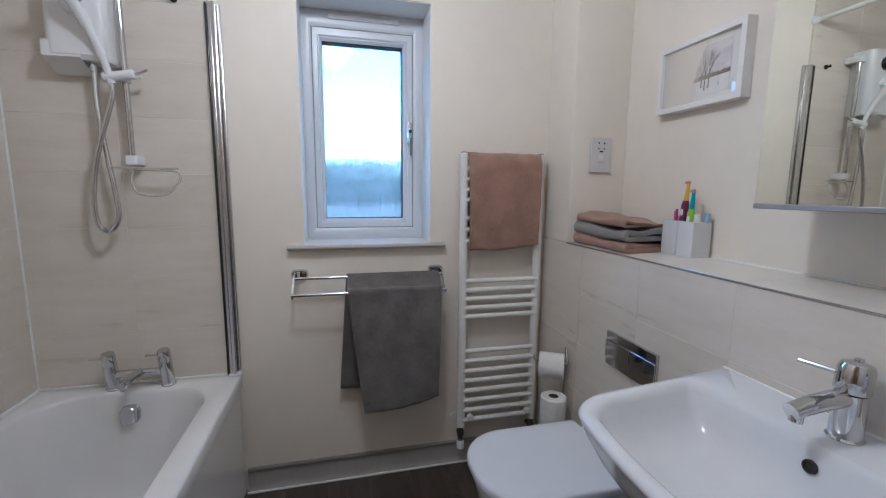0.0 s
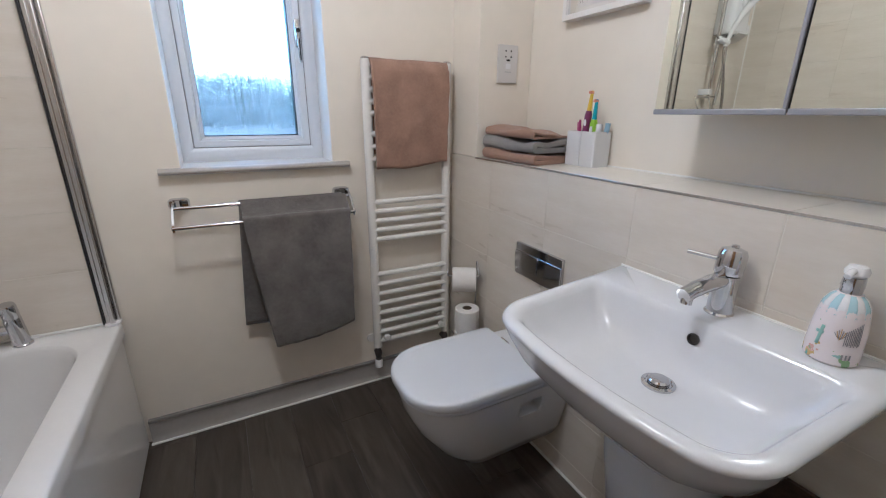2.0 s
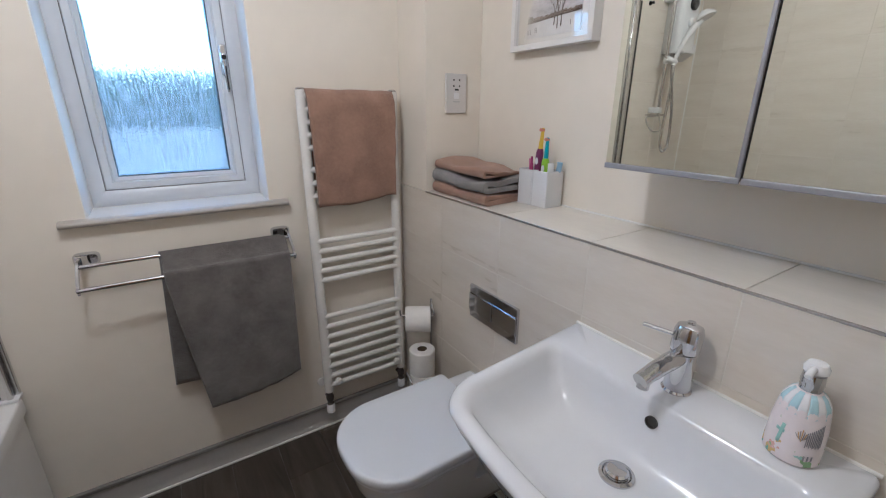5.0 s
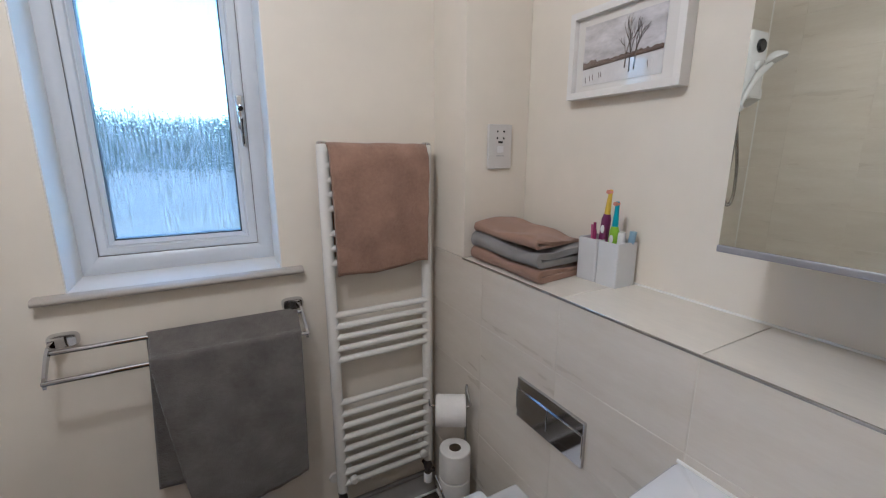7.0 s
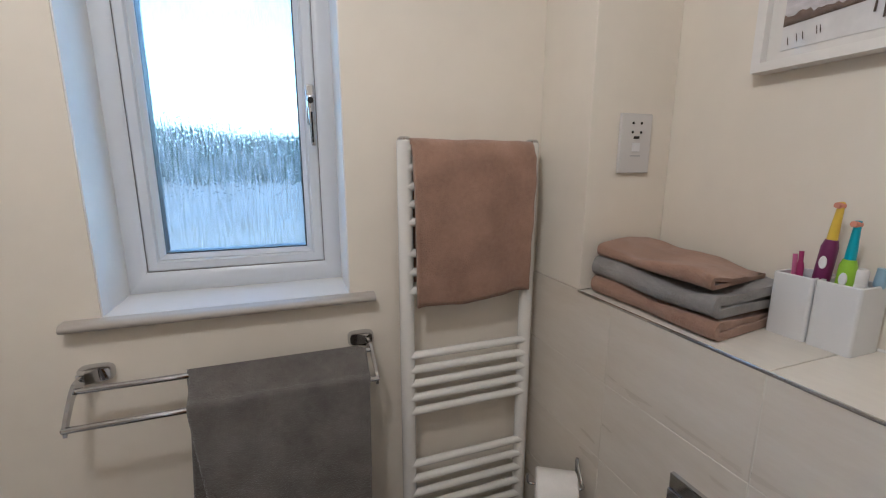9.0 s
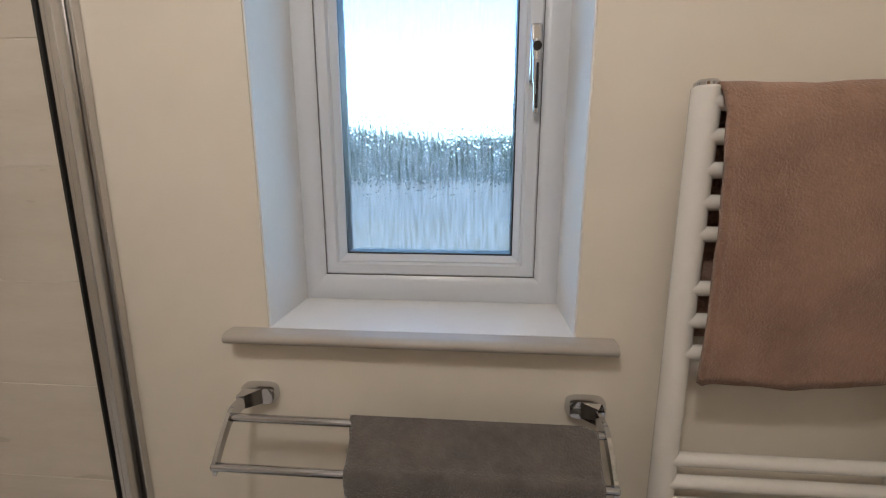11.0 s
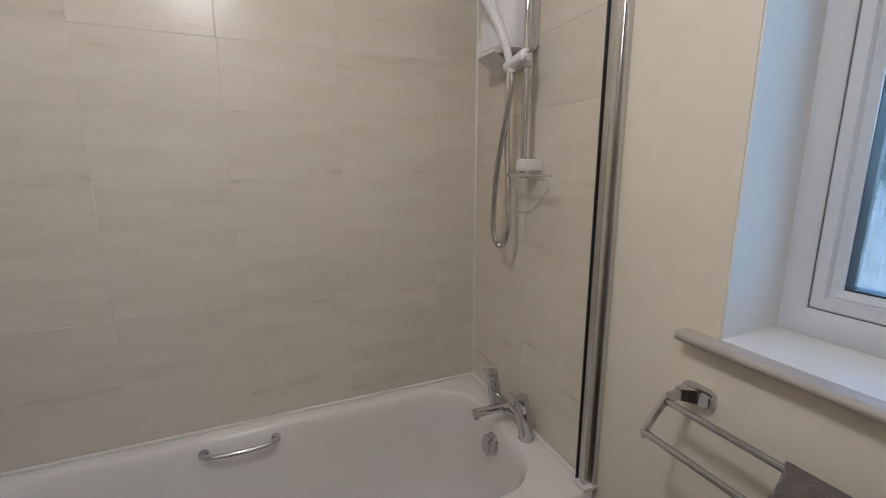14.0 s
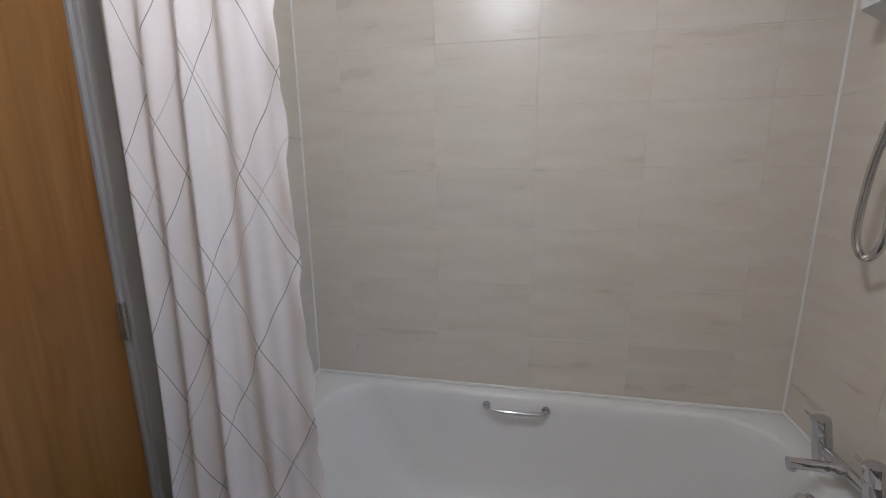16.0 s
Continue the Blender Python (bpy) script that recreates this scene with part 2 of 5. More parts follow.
def glass_mat():
    """Wet, misted pane: fine vertical runs of water over a faintly rough glass."""
    m = bpy.data.materials.new("misted_glass")
    m.use_nodes = True
    N, L = m.node_tree.nodes, m.node_tree.links
    N.remove(N["Principled BSDF"])
    out = N["Material Output"]
    tc, mp = N.new("ShaderNodeTexCoord"), N.new("ShaderNodeMapping")
    mp.inputs["Scale"].default_value = (1, 1, 0.09)
    L.new(tc.outputs["Object"], mp.inputs["Vector"])
    n1 = N.new("ShaderNodeTexNoise")
    n1.inputs["Scale"].default_value, n1.inputs["Detail"].default_value = 165, 3
    L.new(mp.outputs[0], n1.inputs["Vector"])
    v = N.new("ShaderNodeTexVoronoi")
    v.inputs["Scale"].default_value = 110
    mp2 = N.new("ShaderNodeMapping")
    mp2.inputs["Scale"].default_value = (1, 1, 0.6)
    L.new(tc.outputs["Object"], mp2.inputs["Vector"])
    L.new(mp2.outputs[0], v.inputs["Vector"])
    drop = N.new("ShaderNodeMapRange")
    drop.inputs["From Min"].default_value, drop.inputs["From Max"].default_value = 0.0, 0.28
    drop.inputs["To Min"].default_value, drop.inputs["To Max"].default_value = 1.0, 0.0
    L.new(v.outputs["Distance"], drop.inputs["Value"])
    hsum = N.new("ShaderNodeMath")
    hsum.operation = "MULTIPLY_ADD"
    hsum.inputs[1].default_value = 0.35
    L.new(drop.outputs[0], hsum.inputs[0])
    L.new(n1.outputs["Fac"], hsum.inputs[2])
    bp = N.new("ShaderNodeBump")
    bp.inputs["Strength"].default_value, bp.inputs["Distance"].default_value = 0.9, 0.0023
    L.new(hsum.outputs[0], bp.inputs["Height"])
    rf = N.new("ShaderNodeBsdfRefraction")
    rf.inputs["Roughness"].default_value, rf.inputs["IOR"].default_value = 0.08, 1.33
    rf.inputs["Color"].default_value = (0.72, 0.80, 0.815, 1)
    L.new(bp.outputs["Normal"], rf.inputs["Normal"])
    gl = N.new("ShaderNodeBsdfGlossy")
    gl.inputs["Roughness"].default_value = 0.05
    fr = N.new("ShaderNodeFresnel")
    fr.inputs["IOR"].default_value = 1.4
    mx = N.new("ShaderNodeMixShader")
    L.new(fr.outputs[0], mx.inputs[0])
    tl, fog, cl = N.new("ShaderNodeBsdfTranslucent"), N.new("ShaderNodeMixShader"), N.new("ShaderNodeMapRange")
    tl.inputs["Color"].default_value = (0.86, 0.88, 0.88, 1)
    cl.inputs["From Min"].default_value, cl.inputs["From Max"].default_value = 0.35, 0.65
    cl.inputs["To Min"].default_value, cl.inputs["To Max"].default_value = 0.0, 0.16
    L.new(n1.outputs["Fac"], cl.inputs["Value"])
    L.new(cl.outputs[0], fog.inputs[0])
    L.new(rf.outputs[0], fog.inputs[1])
    L.new(tl.outputs[0], fog.inputs[2])
    L.new(fog.outputs[0], mx.inputs[1])
    L.new(gl.outputs[0], mx.inputs[2])
    L.new(mx.outputs[0], out.inputs["Surface"])
    return m


GLASS = glass_mat()

# ---- room shell: x across, y towards the window, z up ----
XW, XE = -0.870, 1.475          # left (bath) wall and right wall
YS, YN = 0.330, 2.200           # door wall and window wall
YB = 0.472                      # nib at the bath's near end
ZC = 2.400
BX = 1.2235                     # body of the low boxing, tiles stand 12 mm proud
LZ = 1.083
RX0, RX1, RZ0, RZ1 = 0.118, 0.659, 1.090, 2.085   # window opening

setting("floor_base", box(-1.0, 0.1, -0.12, 1.62, 2.36, -0.004), mat("floor_screed", (0.08, 0.07, 0.06), 0.8), "dark screed under the vinyl planks", "floor")
setting("ceiling", box(-1.0, 0.1, ZC, 1.62, 2.36, ZC + 0.12), CEIL, "plain white painted ceiling", "ceiling")
north = join(box(-1.0, YN, 0, RX0, 2.46, ZC), box(RX1, YN, 0, 1.62, 2.46, ZC), box(RX0, YN, 0, RX1, 2.46, RZ0 - 0.03), box(RX0, YN, RZ1, RX1, 2.46, ZC))
setting("wall_north", north, PAINT, "cream painted wall with the window opening", "wall")
setting("wall_east", box(XE, 0.1, 0, 1.62, YN, ZC), PAINT, "cream painted wall above the tiled ledge", "wall")
wall_west = setting("wall_west", box(-1.0, 0.1, 0, XW + 0.0115, YN, ZC), GROUT, "wall with stone-look tiles along the bath", "wall")
wall_nib = setting("wall_nib", box(XW, 0.1, 0, -0.262, YB, ZC), PAINT, "short wall at the end of the bath", "wall")
DX0, DX1, DZ = -0.200, 0.575, 2.03
south = join(box(DX1 + 0.03, 0.21, 0, XE, YS, ZC), box(-0.262, 0.21, DZ + 0.03, DX1 + 0.03, YS, ZC))
setting("wall_south", south, PAINT, "cream painted wall with the doorway", "wall")
setting("pipe_column", box(1.217, 1.985, LZ + 0.012, XE, YN, ZC, 0.003), PAINT, "cream painted boxed-in pipe column in the corner", "wall")
setting("window_reveal", join(box(RX0 - 0.004, YN + 0.004, RZ0 - 0.02, RX0 + 0.003, 2.375, RZ1), box(RX1 - 0.003, YN + 0.004, RZ0 - 0.02, RX1 + 0.004, 2.375, RZ1),
                              box(RX0 + 0.003, YN + 0.004, RZ1 - 0.003, RX1 - 0.003, 2.375, RZ1 + 0.004)), REVEAL, "white painted window reveal", "window reveal")
boxing = setting("cistern_boxing", box(BX, YS, 0, XE, YN, LZ), GROUT, "low tiled boxing wall behind basin and toilet", "half wall")
setting("ledge_trim", box(1.2105, YS + 0.004, LZ + 0.007, 1.2143, 1.984, LZ + 0.0132, 0.001), SATIN_STEEL, "thin metal tile trim along the ledge edge", "trim")
sk = join(loft([[(x, 2.1995, 0), (x, 2.176, 0), (x, 2.184, 0.010), (x, 2.188, 0.03), (x, 2.189, 0.098), (x, 2.1995, 0.104)] for x in (-0.148, BX - 0.013)]))
setting("baseboard", sk, VINYL, "grey coved vinyl skirting with a darker top edge", "skirting")
setting("baseboard_cap", box(-0.148, 2.182, 0.092, BX - 0.013, 2.1995, 0.107, 0.003), mat("dark_grey_trim", (0.24, 0.228, 0.215), 0.4), "dark grey vinyl capping strip", "skirting")
setting("floor_bead", join(tube([(-0.15, 2.172, 0.004), (BX, 2.172, 0.004)], 0.005, 8), tube([(1.2085, 0.34, 0.004), (1.2085, 2.17, 0.004)], 0.005, 8)), SEAL, "white sealant bead along the floor edge", "sealant")

# ---- window ----
win = tagged(new("window_1"), "white plastic casement window with a misted pane", "window", "", "structure")
win.matrix_basis = Matrix.Translation((0.39, 2.40, RZ0))


def ring_frame(x0, z0, x1, z1, w, y0, y1, bev=0.004, slope=0.0, widths=None):
    """A mitred rectangular frame in the plane of the window wall, its inner edge set back by slope."""
    prof = [(0, y1), (0, y0 + bev), (bev, y0), (w - bev - slope, y0), (w, y0 + bev + slope), (w, y1)]
    rings = []
    wl, wb, wr, wt = widths or (w, w, w, w)
    for sx, sz, cx, cz, kx, kz in ((1, 1, x0, z0, wl, wb), (-1, 1, x1, z0, wr, wb), (-1, -1, x1, z1, wr, wt), (1, -1, x0, z1, wl, wt)):
        rings.append([(cx + sx * d * kx / w, y, cz + sz * d * kz / w) for d, y in prof])
    return loft(rings + [rings[0]], caps=(False, False))


part("window_frame", ring_frame(RX0 + 0.001, 1.0815, RX1 - 0.001, RZ1 - 0.001, 0.034, 2.370, 2.45, 0.003, 0.006, (0.0440, 0.0535, 0.0480, 0.0705)), UPVC, win)
# Grey ring paints the shaded gap between frame and sash.
part("frame_gasket", ring_frame(0.1620, 1.1340, 0.6110, 2.0145, 0.005, 2.3815, 2.44, 0.0005), mat("grey_gap_shade", (0.16, 0.155, 0.16), 0.6), win, "grey ring drawing the shadow line round the opening sash")
sash = part("sash", ring_frame(0.1650, 1.137, 0.6080, 2.0115, 0.037, 2.3775, 2.44, 0.004, 0.003, (0.0275, 0.0280, 0.0305, 0.0370)), UPVC, win)
part("glazing_bead", ring_frame(0.1917, 1.1642, 0.5783, 1.9743, 0.0145, 2.3825, 2.44, 0.0015, 0.010), UPVC, sash)
part("gasket", ring_frame(0.2035, 1.1785, 0.5645, 1.9605, 0.0035, 2.3985, 2.446, 0.001), RUBBER, sash)
pane = part("pane", box(0.2063, 2.430, 1.1813, 0.5617, 2.436, 1.9577), GLASS, sash, "misted pane running with condensation")
pane.visible_shadow = False
part("trickle_vent", join(box(0.235, 2.362, 2.045, 0.545, 2.380, 2.068, 0.004), box(0.26, 2.357, 2.052, 0.52, 2.363, 2.060, 0.002)), PLASTIC, win, "white plastic trickle vent")
hz = 1.565
hnd = part("handle", join(box(0.583, 2.366, hz - 0.045, 0.605, 2.380, hz + 0.062, 0.005), rod((0.594, 2.368, hz + 0.025), (0.594, 2.389, hz + 0.025), 0.010)), CHROME, sash, "chrome locking handle")
part("lever", tube(bend([(0.594, 2.366, hz + 0.03), (0.594, 2.360, hz), (0.595, 2.356, hz - 0.05), (0.597, 2.358, hz - 0.10)], 6), [0.009] * 6 + [0.0075] * 6 + [0.006] * 7), CHROME, hnd)
part("inlay", box(0.5925, 2.3455, hz - 0.092, 0.5975, 2.3492, hz - 0.012, 0.001), BLACK, hnd)
part("key_lock", rod((0.594, 2.3655, hz + 0.018), (0.594, 2.350, hz + 0.018), 0.008), BLACK, hnd)

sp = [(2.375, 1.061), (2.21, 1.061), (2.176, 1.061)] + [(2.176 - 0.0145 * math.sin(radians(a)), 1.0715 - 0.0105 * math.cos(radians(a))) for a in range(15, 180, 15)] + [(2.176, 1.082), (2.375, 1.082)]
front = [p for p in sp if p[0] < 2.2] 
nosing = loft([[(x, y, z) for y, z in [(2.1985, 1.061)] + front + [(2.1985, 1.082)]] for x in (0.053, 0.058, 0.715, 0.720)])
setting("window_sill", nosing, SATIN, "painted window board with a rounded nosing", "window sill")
setting("window_board", box(RX0 + 0.003, YN - 0.0015, 1.055, RX1 - 0.003, 2.3735, 1.0825), mat("gloss_window_board", (0.80, 0.79, 0.77), 0.25, vary=0.03, bump=0.03), "glossy white inner window board", "window sill")

# ---- outside ----
setting("ground", box(-150, 2.6, -0.35, 150, 300, -0.25), mat("wet_asphalt", (0.13, 0.112, 0.088), 0.9, vary=0.2, scale=0.5, fine=8, bump=0.2, spec=0.1), "wet grey ground outside the window", "ground")
setting("pavement", box(-40, 3.2, -0.249, 40, 14, -0.235), mat("pale_paving", (0.16, 0.135, 0.10), 0.95, spec=0.05, vary=0.2, scale=0.8, fine=9, bump=0.2), "pale paving outside the window", "pavement")
rng = random.Random(7)
hv, hf = [], []


def hedge_top(x):
    return 4.7 - 0.06 * max(-25, min(25, x)) + 0.35 * math.sin(x * 0.35) + 0.22 * math.sin(x * 0.9 + 1)


for k in range(160):
    x = -70 + 140 * k / 159
    hv += [(x, 48.4, -0.25), (x, 48.4, hedge_top(x) - 0.3)]
    if k:
        hf.append((2 * k - 2, 2 * k, 2 * k + 1, 2 * k - 1))
for k in range(9000):
    x = rng.uniform(-70, 70)
    top = hedge_top(x)
    z = -0.25 + (top + 0.25) * rng.random() ** 0.8
    y = 48 + rng.uniform(-1.2, 1.2)
    s = rng.uniform(0.25, 0.6)
    a, b = Vector((rng.gauss(0, 1), rng.gauss(0, 1), rng.gauss(0, 1))).normalized() * s, Vector((rng.gauss(0, 1), rng.gauss(0, 1), rng.gauss(0, 1))).normalized() * s
    c, i = Vector((x, y, z)), len(hv)
    hv += [c - a, c + b, c + a, c - b]
    hf.append((i, i + 1, i + 2, i + 3))
hm = bpy.data.meshes.new("hedge")
hm.from_pydata(hv, [], hf)
hm.materials.append(mat("hedge_leaves", (0.085, 0.11, 0.068), 0.7, vary=0.4, scale=1.5, fine=6, bump=0))
tagged(new("hedge", hm), "dense green hedge across the road outside", "hedge", "", "stuff")

# ---- door ----
door = tagged(new("door_1"), "closed flat oak-veneer door with steel fittings", "door", "", "structure")
door.matrix_basis = Matrix.Translation((DX0, YS - 0.02, 0))
part("leaf", box(DX0 + 0.003, YS - 0.045, 0.006, DX1 - 0.003, YS - 0.004, DZ - 0.003, 0.0015), OAK, door, "oak veneer door leaf")
part("frame", join(box(DX0 - 0.028, 0.21, 0, DX0, YS + 0.001, DZ), box(DX1, 0.21, 0, DX1 + 0.029, YS + 0.001, DZ), box(DX0 - 0.028, 0.21, DZ, DX1 + 0.029, YS + 0.001, DZ + 0.029)), WOODWORK, door, "painted door lining")
part("architrave", join(box(DX0 - 0.061, YS + 0.001, 0, DX0 - 0.010, YS + 0.017, DZ + 0.07, 0.004), box(DX1 + 0.010, YS + 0.001, 0, DX1 + 0.07, YS + 0.017, DZ + 0.07, 0.004),
                        box(DX0 - 0.010, YS + 0.001, DZ + 0.012, DX1 + 0.010, YS + 0.017, DZ + 0.07, 0.004)), WOODWORK, door, "painted architrave")
part("stop", box(DX0, 0.22, 0, DX0 + 0.012, YS - 0.047, DZ), WOODWORK, door)
for z in (0.24, 1.01, 1.80):
    hg = part("hinge", join(rod((DX0 - 0.001, YS + 0.004, z - 0.05), (DX0 - 0.001, YS + 0.004, z + 0.05), 0.0065, 12, 0.002)), SATIN_STEEL, door, "steel butt hinge")
    part("hinge_plate", box(DX0 + 0.003, YS - 0.003, z - 0.05, DX0 + 0.010, YS - 0.001, z + 0.05), SATIN_STEEL, hg)
hx, hz = DX1 - 0.065, 1.04
dh = part("door_handle", lathe([(0.026, 0), (0.026, 0.006), (0.022, 0.009), (0.010, 0.010), (0.010, 0.045), (0.0, 0.046)], (hx, YS - 0.004, hz), 28, (0, 1, 0)), SATIN_STEEL, door, "steel lever handle on a round rose")
part("lever", tube(bend([(hx, YS + 0.042, hz), (hx - 0.04, YS + 0.048, hz), (hx - 0.09, YS + 0.047, hz - 0.004), (hx - 0.118, YS + 0.030, hz - 0.008)], 6), 0.009, 12), SATIN_STEEL, dh)
part("thumb_turn", lathe([(0.026, 0), (0.026, 0.006), (0.021, 0.009), (0.012, 0.010), (0.012, 0.026), (0.0, 0.028)], (hx, YS - 0.004, hz - 0.075), 28, (0, 1, 0)), SATIN_STEEL, door, "steel thumb turn on a round rose")

# ---- bath ----
BA = (-0.856, 0.486, -0.148, 2.186)
bath = thing("bath", (-0.5, 1.33, 0), "white acrylic bath with a flat panel along tiled walls", "bath")
rim = []
x0, y0, x1, y1 = BA
rim.append(rrect(x0, y0, x1, y1, 0.495, 0.004))
rim.append(rrect(x0, y0, x1, y1, 0.536, 0.006))
rim.append(rrect(x0 + 0.003, y0 + 0.003, x1 - 0.003, y1 - 0.003, 0.543, 0.008))
rim.append(rrect(x0 + 0.008, y0 + 0.008, x1 - 0.008, y1 - 0.008, 0.545, 0.010))
inn = [(0.050, 0.110, 0.078, 0.078, 0.545, 0.15), (0.054, 0.116, 0.082, 0.082, 0.542, 0.15), (0.060, 0.124, 0.088, 0.087, 0.532, 0.15), (0.066, 0.136, 0.094, 0.092, 0.50, 0.15),
       (0.076, 0.180, 0.104, 0.104, 0.42, 0.15), (0.088, 0.240, 0.116, 0.118, 0.32, 0.14), (0.102, 0.300, 0.130, 0.136, 0.23, 0.13), (0.125, 0.350, 0.153, 0.180, 0.175, 0.11), (0.165, 0.40, 0.193, 0.225, 0.150, 0.08)]
for l, n, r, f, z, rad in inn:
    rim.append(rrect(x0 + l, y0 + n, x1 - r, y1 - f, z, rad))
part("tub", loft(rim, caps=(False, True)), ACRYLIC, bath, "glossy white tub", angle=60)
part("panel", box(-0.166, 0.486, 0.012, -0.156, 2.172, 0.497, 0.003), ACRYLIC, bath, "flat glossy white bath panel")
part("plinth", box(-0.172, 0.486, 0.0, -0.1665, 2.172, 0.08), ACRYLIC, bath)
part("sealant", join(tube([(x0 + 0.004, y0, 0.549), (x0 + 0.004, y1, 0.549)], 0.006, 8), tube([(x0, y1 - 0.004, 0.549), (x1, y1 - 0.004, 0.549)], 0.006, 8), tube([(x0, y0 + 0.004, 0.549), (x1 - 0.1, y0 + 0.004, 0.549)], 0.006, 8)), SEAL, bath, "white silicone bead round the rim")
gx = -0.792
part("grab_handle", join(tube(bend([(gx + 0.004, 1.185, 0.505), (gx + 0.03, 1.205, 0.506), (gx + 0.036, 1.25, 0.505), (gx + 0.036, 1.34, 0.505), (gx + 0.03, 1.385, 0.506), (gx + 0.004, 1.405, 0.505)], 8), 0.0085, 12),
                         lathe([(0.016, 0), (0.014, 0.008), (0.0, 0.010)], (gx, 1.188, 0.505), 20, (1, 0, 0.05)), lathe([(0.016, 0), (0.014, 0.008), (0.0, 0.010)], (gx, 1.402, 0.505), 20, (1, 0, 0.05))), CHROME, bath, "chrome grab handle")
knob = [[Vector((-0.518, 2.091, 0.464)) + Matrix.Rotation(radians(-8), 3, "X") @ Vector((p[0], -d, p[1])) for p in rrect(-w, -h, w, h, 0, q, 6)] for w, h, q, d in ((0.033, 0.036, 0.026, 0.0), (0.033, 0.036, 0.026, 0.006), (0.027, 0.033, 0.020, 0.010), (0.026, 0.032, 0.019, 0.030), (0.022, 0.028, 0.016, 0.034))]
part("overflow_cover", loft(knob), CHROME, bath, "chrome overflow and waste control")
part("waste", lathe([(0.034, 0), (0.034, 0.004), (0.026, 0.006), (0.0, 0.008)], (-0.515, 1.86, 0.150), 28), CHROME, bath, "chrome waste")

mixer = thing("bath_mixer_tap", (-0.495, 2.146, 0.545), "polished chrome two-handle bath mixer on the bath rim", "tap")
lean = Vector((0, -0.18, 1)).normalized()
for px in (-0.590, -0.405):
    foot = Vector((px, 2.146, 0.545))
    pl = part("pillar", join(lathe([(0.027, 0), (0.027, 0.005), (0.0235, 0.009)], foot, 28), lathe([(0.0235, 0.002), (0.0225, 0.104), (0.0215, 0.106), (0.0215, 0.108), (0.0225, 0.110), (0.0225, 0.148), (0.020, 0.154), (0, 0.155)], foot, 28, lean)), CHROME, mixer)
    part("lever", rod(foot + lean * 0.132 + Vector((-0.018, 0, 0)), foot + lean * 0.134 + Vector((-0.062, -0.004, 0.002)), 0.004, 10, 0.001), CHROME, pl)
part("bridge", rod((-0.590, 2.135, 0.606), (-0.405, 2.135, 0.606), 0.015, 20), CHROME, mixer)
part("spout", join(tube(bend([(-0.495, 2.135, 0.607), (-0.497, 2.10, 0.610), (-0.500, 2.06, 0.611), (-0.503, 2.005, 0.610)], 6), [0.0165] * 7 + [0.0145] * 12, 16), rod((-0.503, 2.016, 0.609), (-0.503, 2.016, 0.590), 0.0105)), CHROME, mixer)

# ---- shower on the end wall ----
WT = 2.188
prof = thing("screen_wall_channel", (-0.17, 2.18, 0.55), "polished aluminium wall channel with black seal above the bath", "wall channel")
for cx0, cy0, cx1 in ((-0.1905, 2.168, -0.176), (-0.1755, 2.161, -0.161), (-0.1605, 2.184, -0.149)):
    part("channel", box(cx0, cy0, 0.548, cx1, 2.1995, 1.99, 0.003), SATIN_STEEL, prof, "satin aluminium channel")
part("seal", box(-0.1965, 2.164, 0.552, -0.1915, 2.172, 1.985, 0.001), RUBBER, prof, "black rubber seal")
part("outer_lip", box(-0.2000, 2.1725, 0.552, -0.1915, 2.1865, 1.985, 0.001), SATIN_STEEL, prof)
part("end_cap", box(-0.192, 2.154, 0.546, -0.147, 2.198, 0.556, 0.002), PLASTIC, prof)

unit = thing("electric_shower", (-0.565, WT, 1.72), "white electric shower box on the tiled wall", "shower")
cs = [rrect(-0.662, 2.083, -0.476, 2.187, z, (0.01, 0.01, 0.030, 0.030)) for z in (1.745, 1.75, 2.06, 2.07)]
cs[0] = rrect(-0.655, 2.095, -0.483, 2.187, 1.735, (0.01, 0.01, 0.025, 0.025))
part("casing", loft(cs), PLASTIC, unit, "glossy white casing")
part("lower_cover", loft([[(x, 2.187, 1.70), (x, 2.15, 1.70), (x, 2.085, 1.74), (x, 2.086, 1.79), (x, 2.187, 1.79)] for x in (-0.668, -0.560)]), PLASTIC, unit)
part("dial", lathe([(0.034, 0), (0.034, 0.012), (0.028, 0.018), (0, 0.019)], (-0.569, 2.083, 2.0), 28, (0, -1, 0)), BLACK, unit, "black control dial")
part("temperature_knob", lathe([(0.028, 0), (0.028, 0.014), (0.022, 0.02), (0, 0.021)], (-0.569, 2.083, 1.90), 28, (0, -1, 0)), PLASTIC, unit)
part("outlet", rod((-0.545, 2.13, 1.735), (-0.545, 2.13, 1.705), 0.012), CHROME, unit)

RXx = -0.452
riser = thing("shower_riser_rail", (RXx, 2.14, 1.38), "chrome riser rail with white clamps on the tiled wall", "shower rail")
part("pole", rod((RXx, 2.128, 1.385), (RXx, 2.128, 2.04), 0.010, 16), CHROME, riser, "chrome pole")
part("lower_bracket", box(RXx - 0.020, 2.116, 1.392, RXx + 0.018, 2.187, 1.426, 0.004), PLASTIC, riser, "white wall bracket")
part("upper_bracket", box(RXx - 0.024, 2.112, 2.01, RXx + 0.024, 2.187, 2.045, 0.005), PLASTIC, riser, "white wall bracket")
sl = part("slider", join(rod((RXx - 0.055, 2.100, 1.683), (RXx + 0.042, 2.100, 1.700), 0.0165, 18, 0.004), rod((RXx, 2.128, 1.676), (RXx, 2.128, 1.712), 0.016)), PLASTIC, riser, "white handset slider clamp")
part("clamp_lever", tube(bend([(RXx + 0.040, 2.100, 1.700), (RXx + 0.060, 2.098, 1.706), (RXx + 0.082, 2.096, 1.716)], 5), 0.005, 8), SATIN_STEEL, sl)
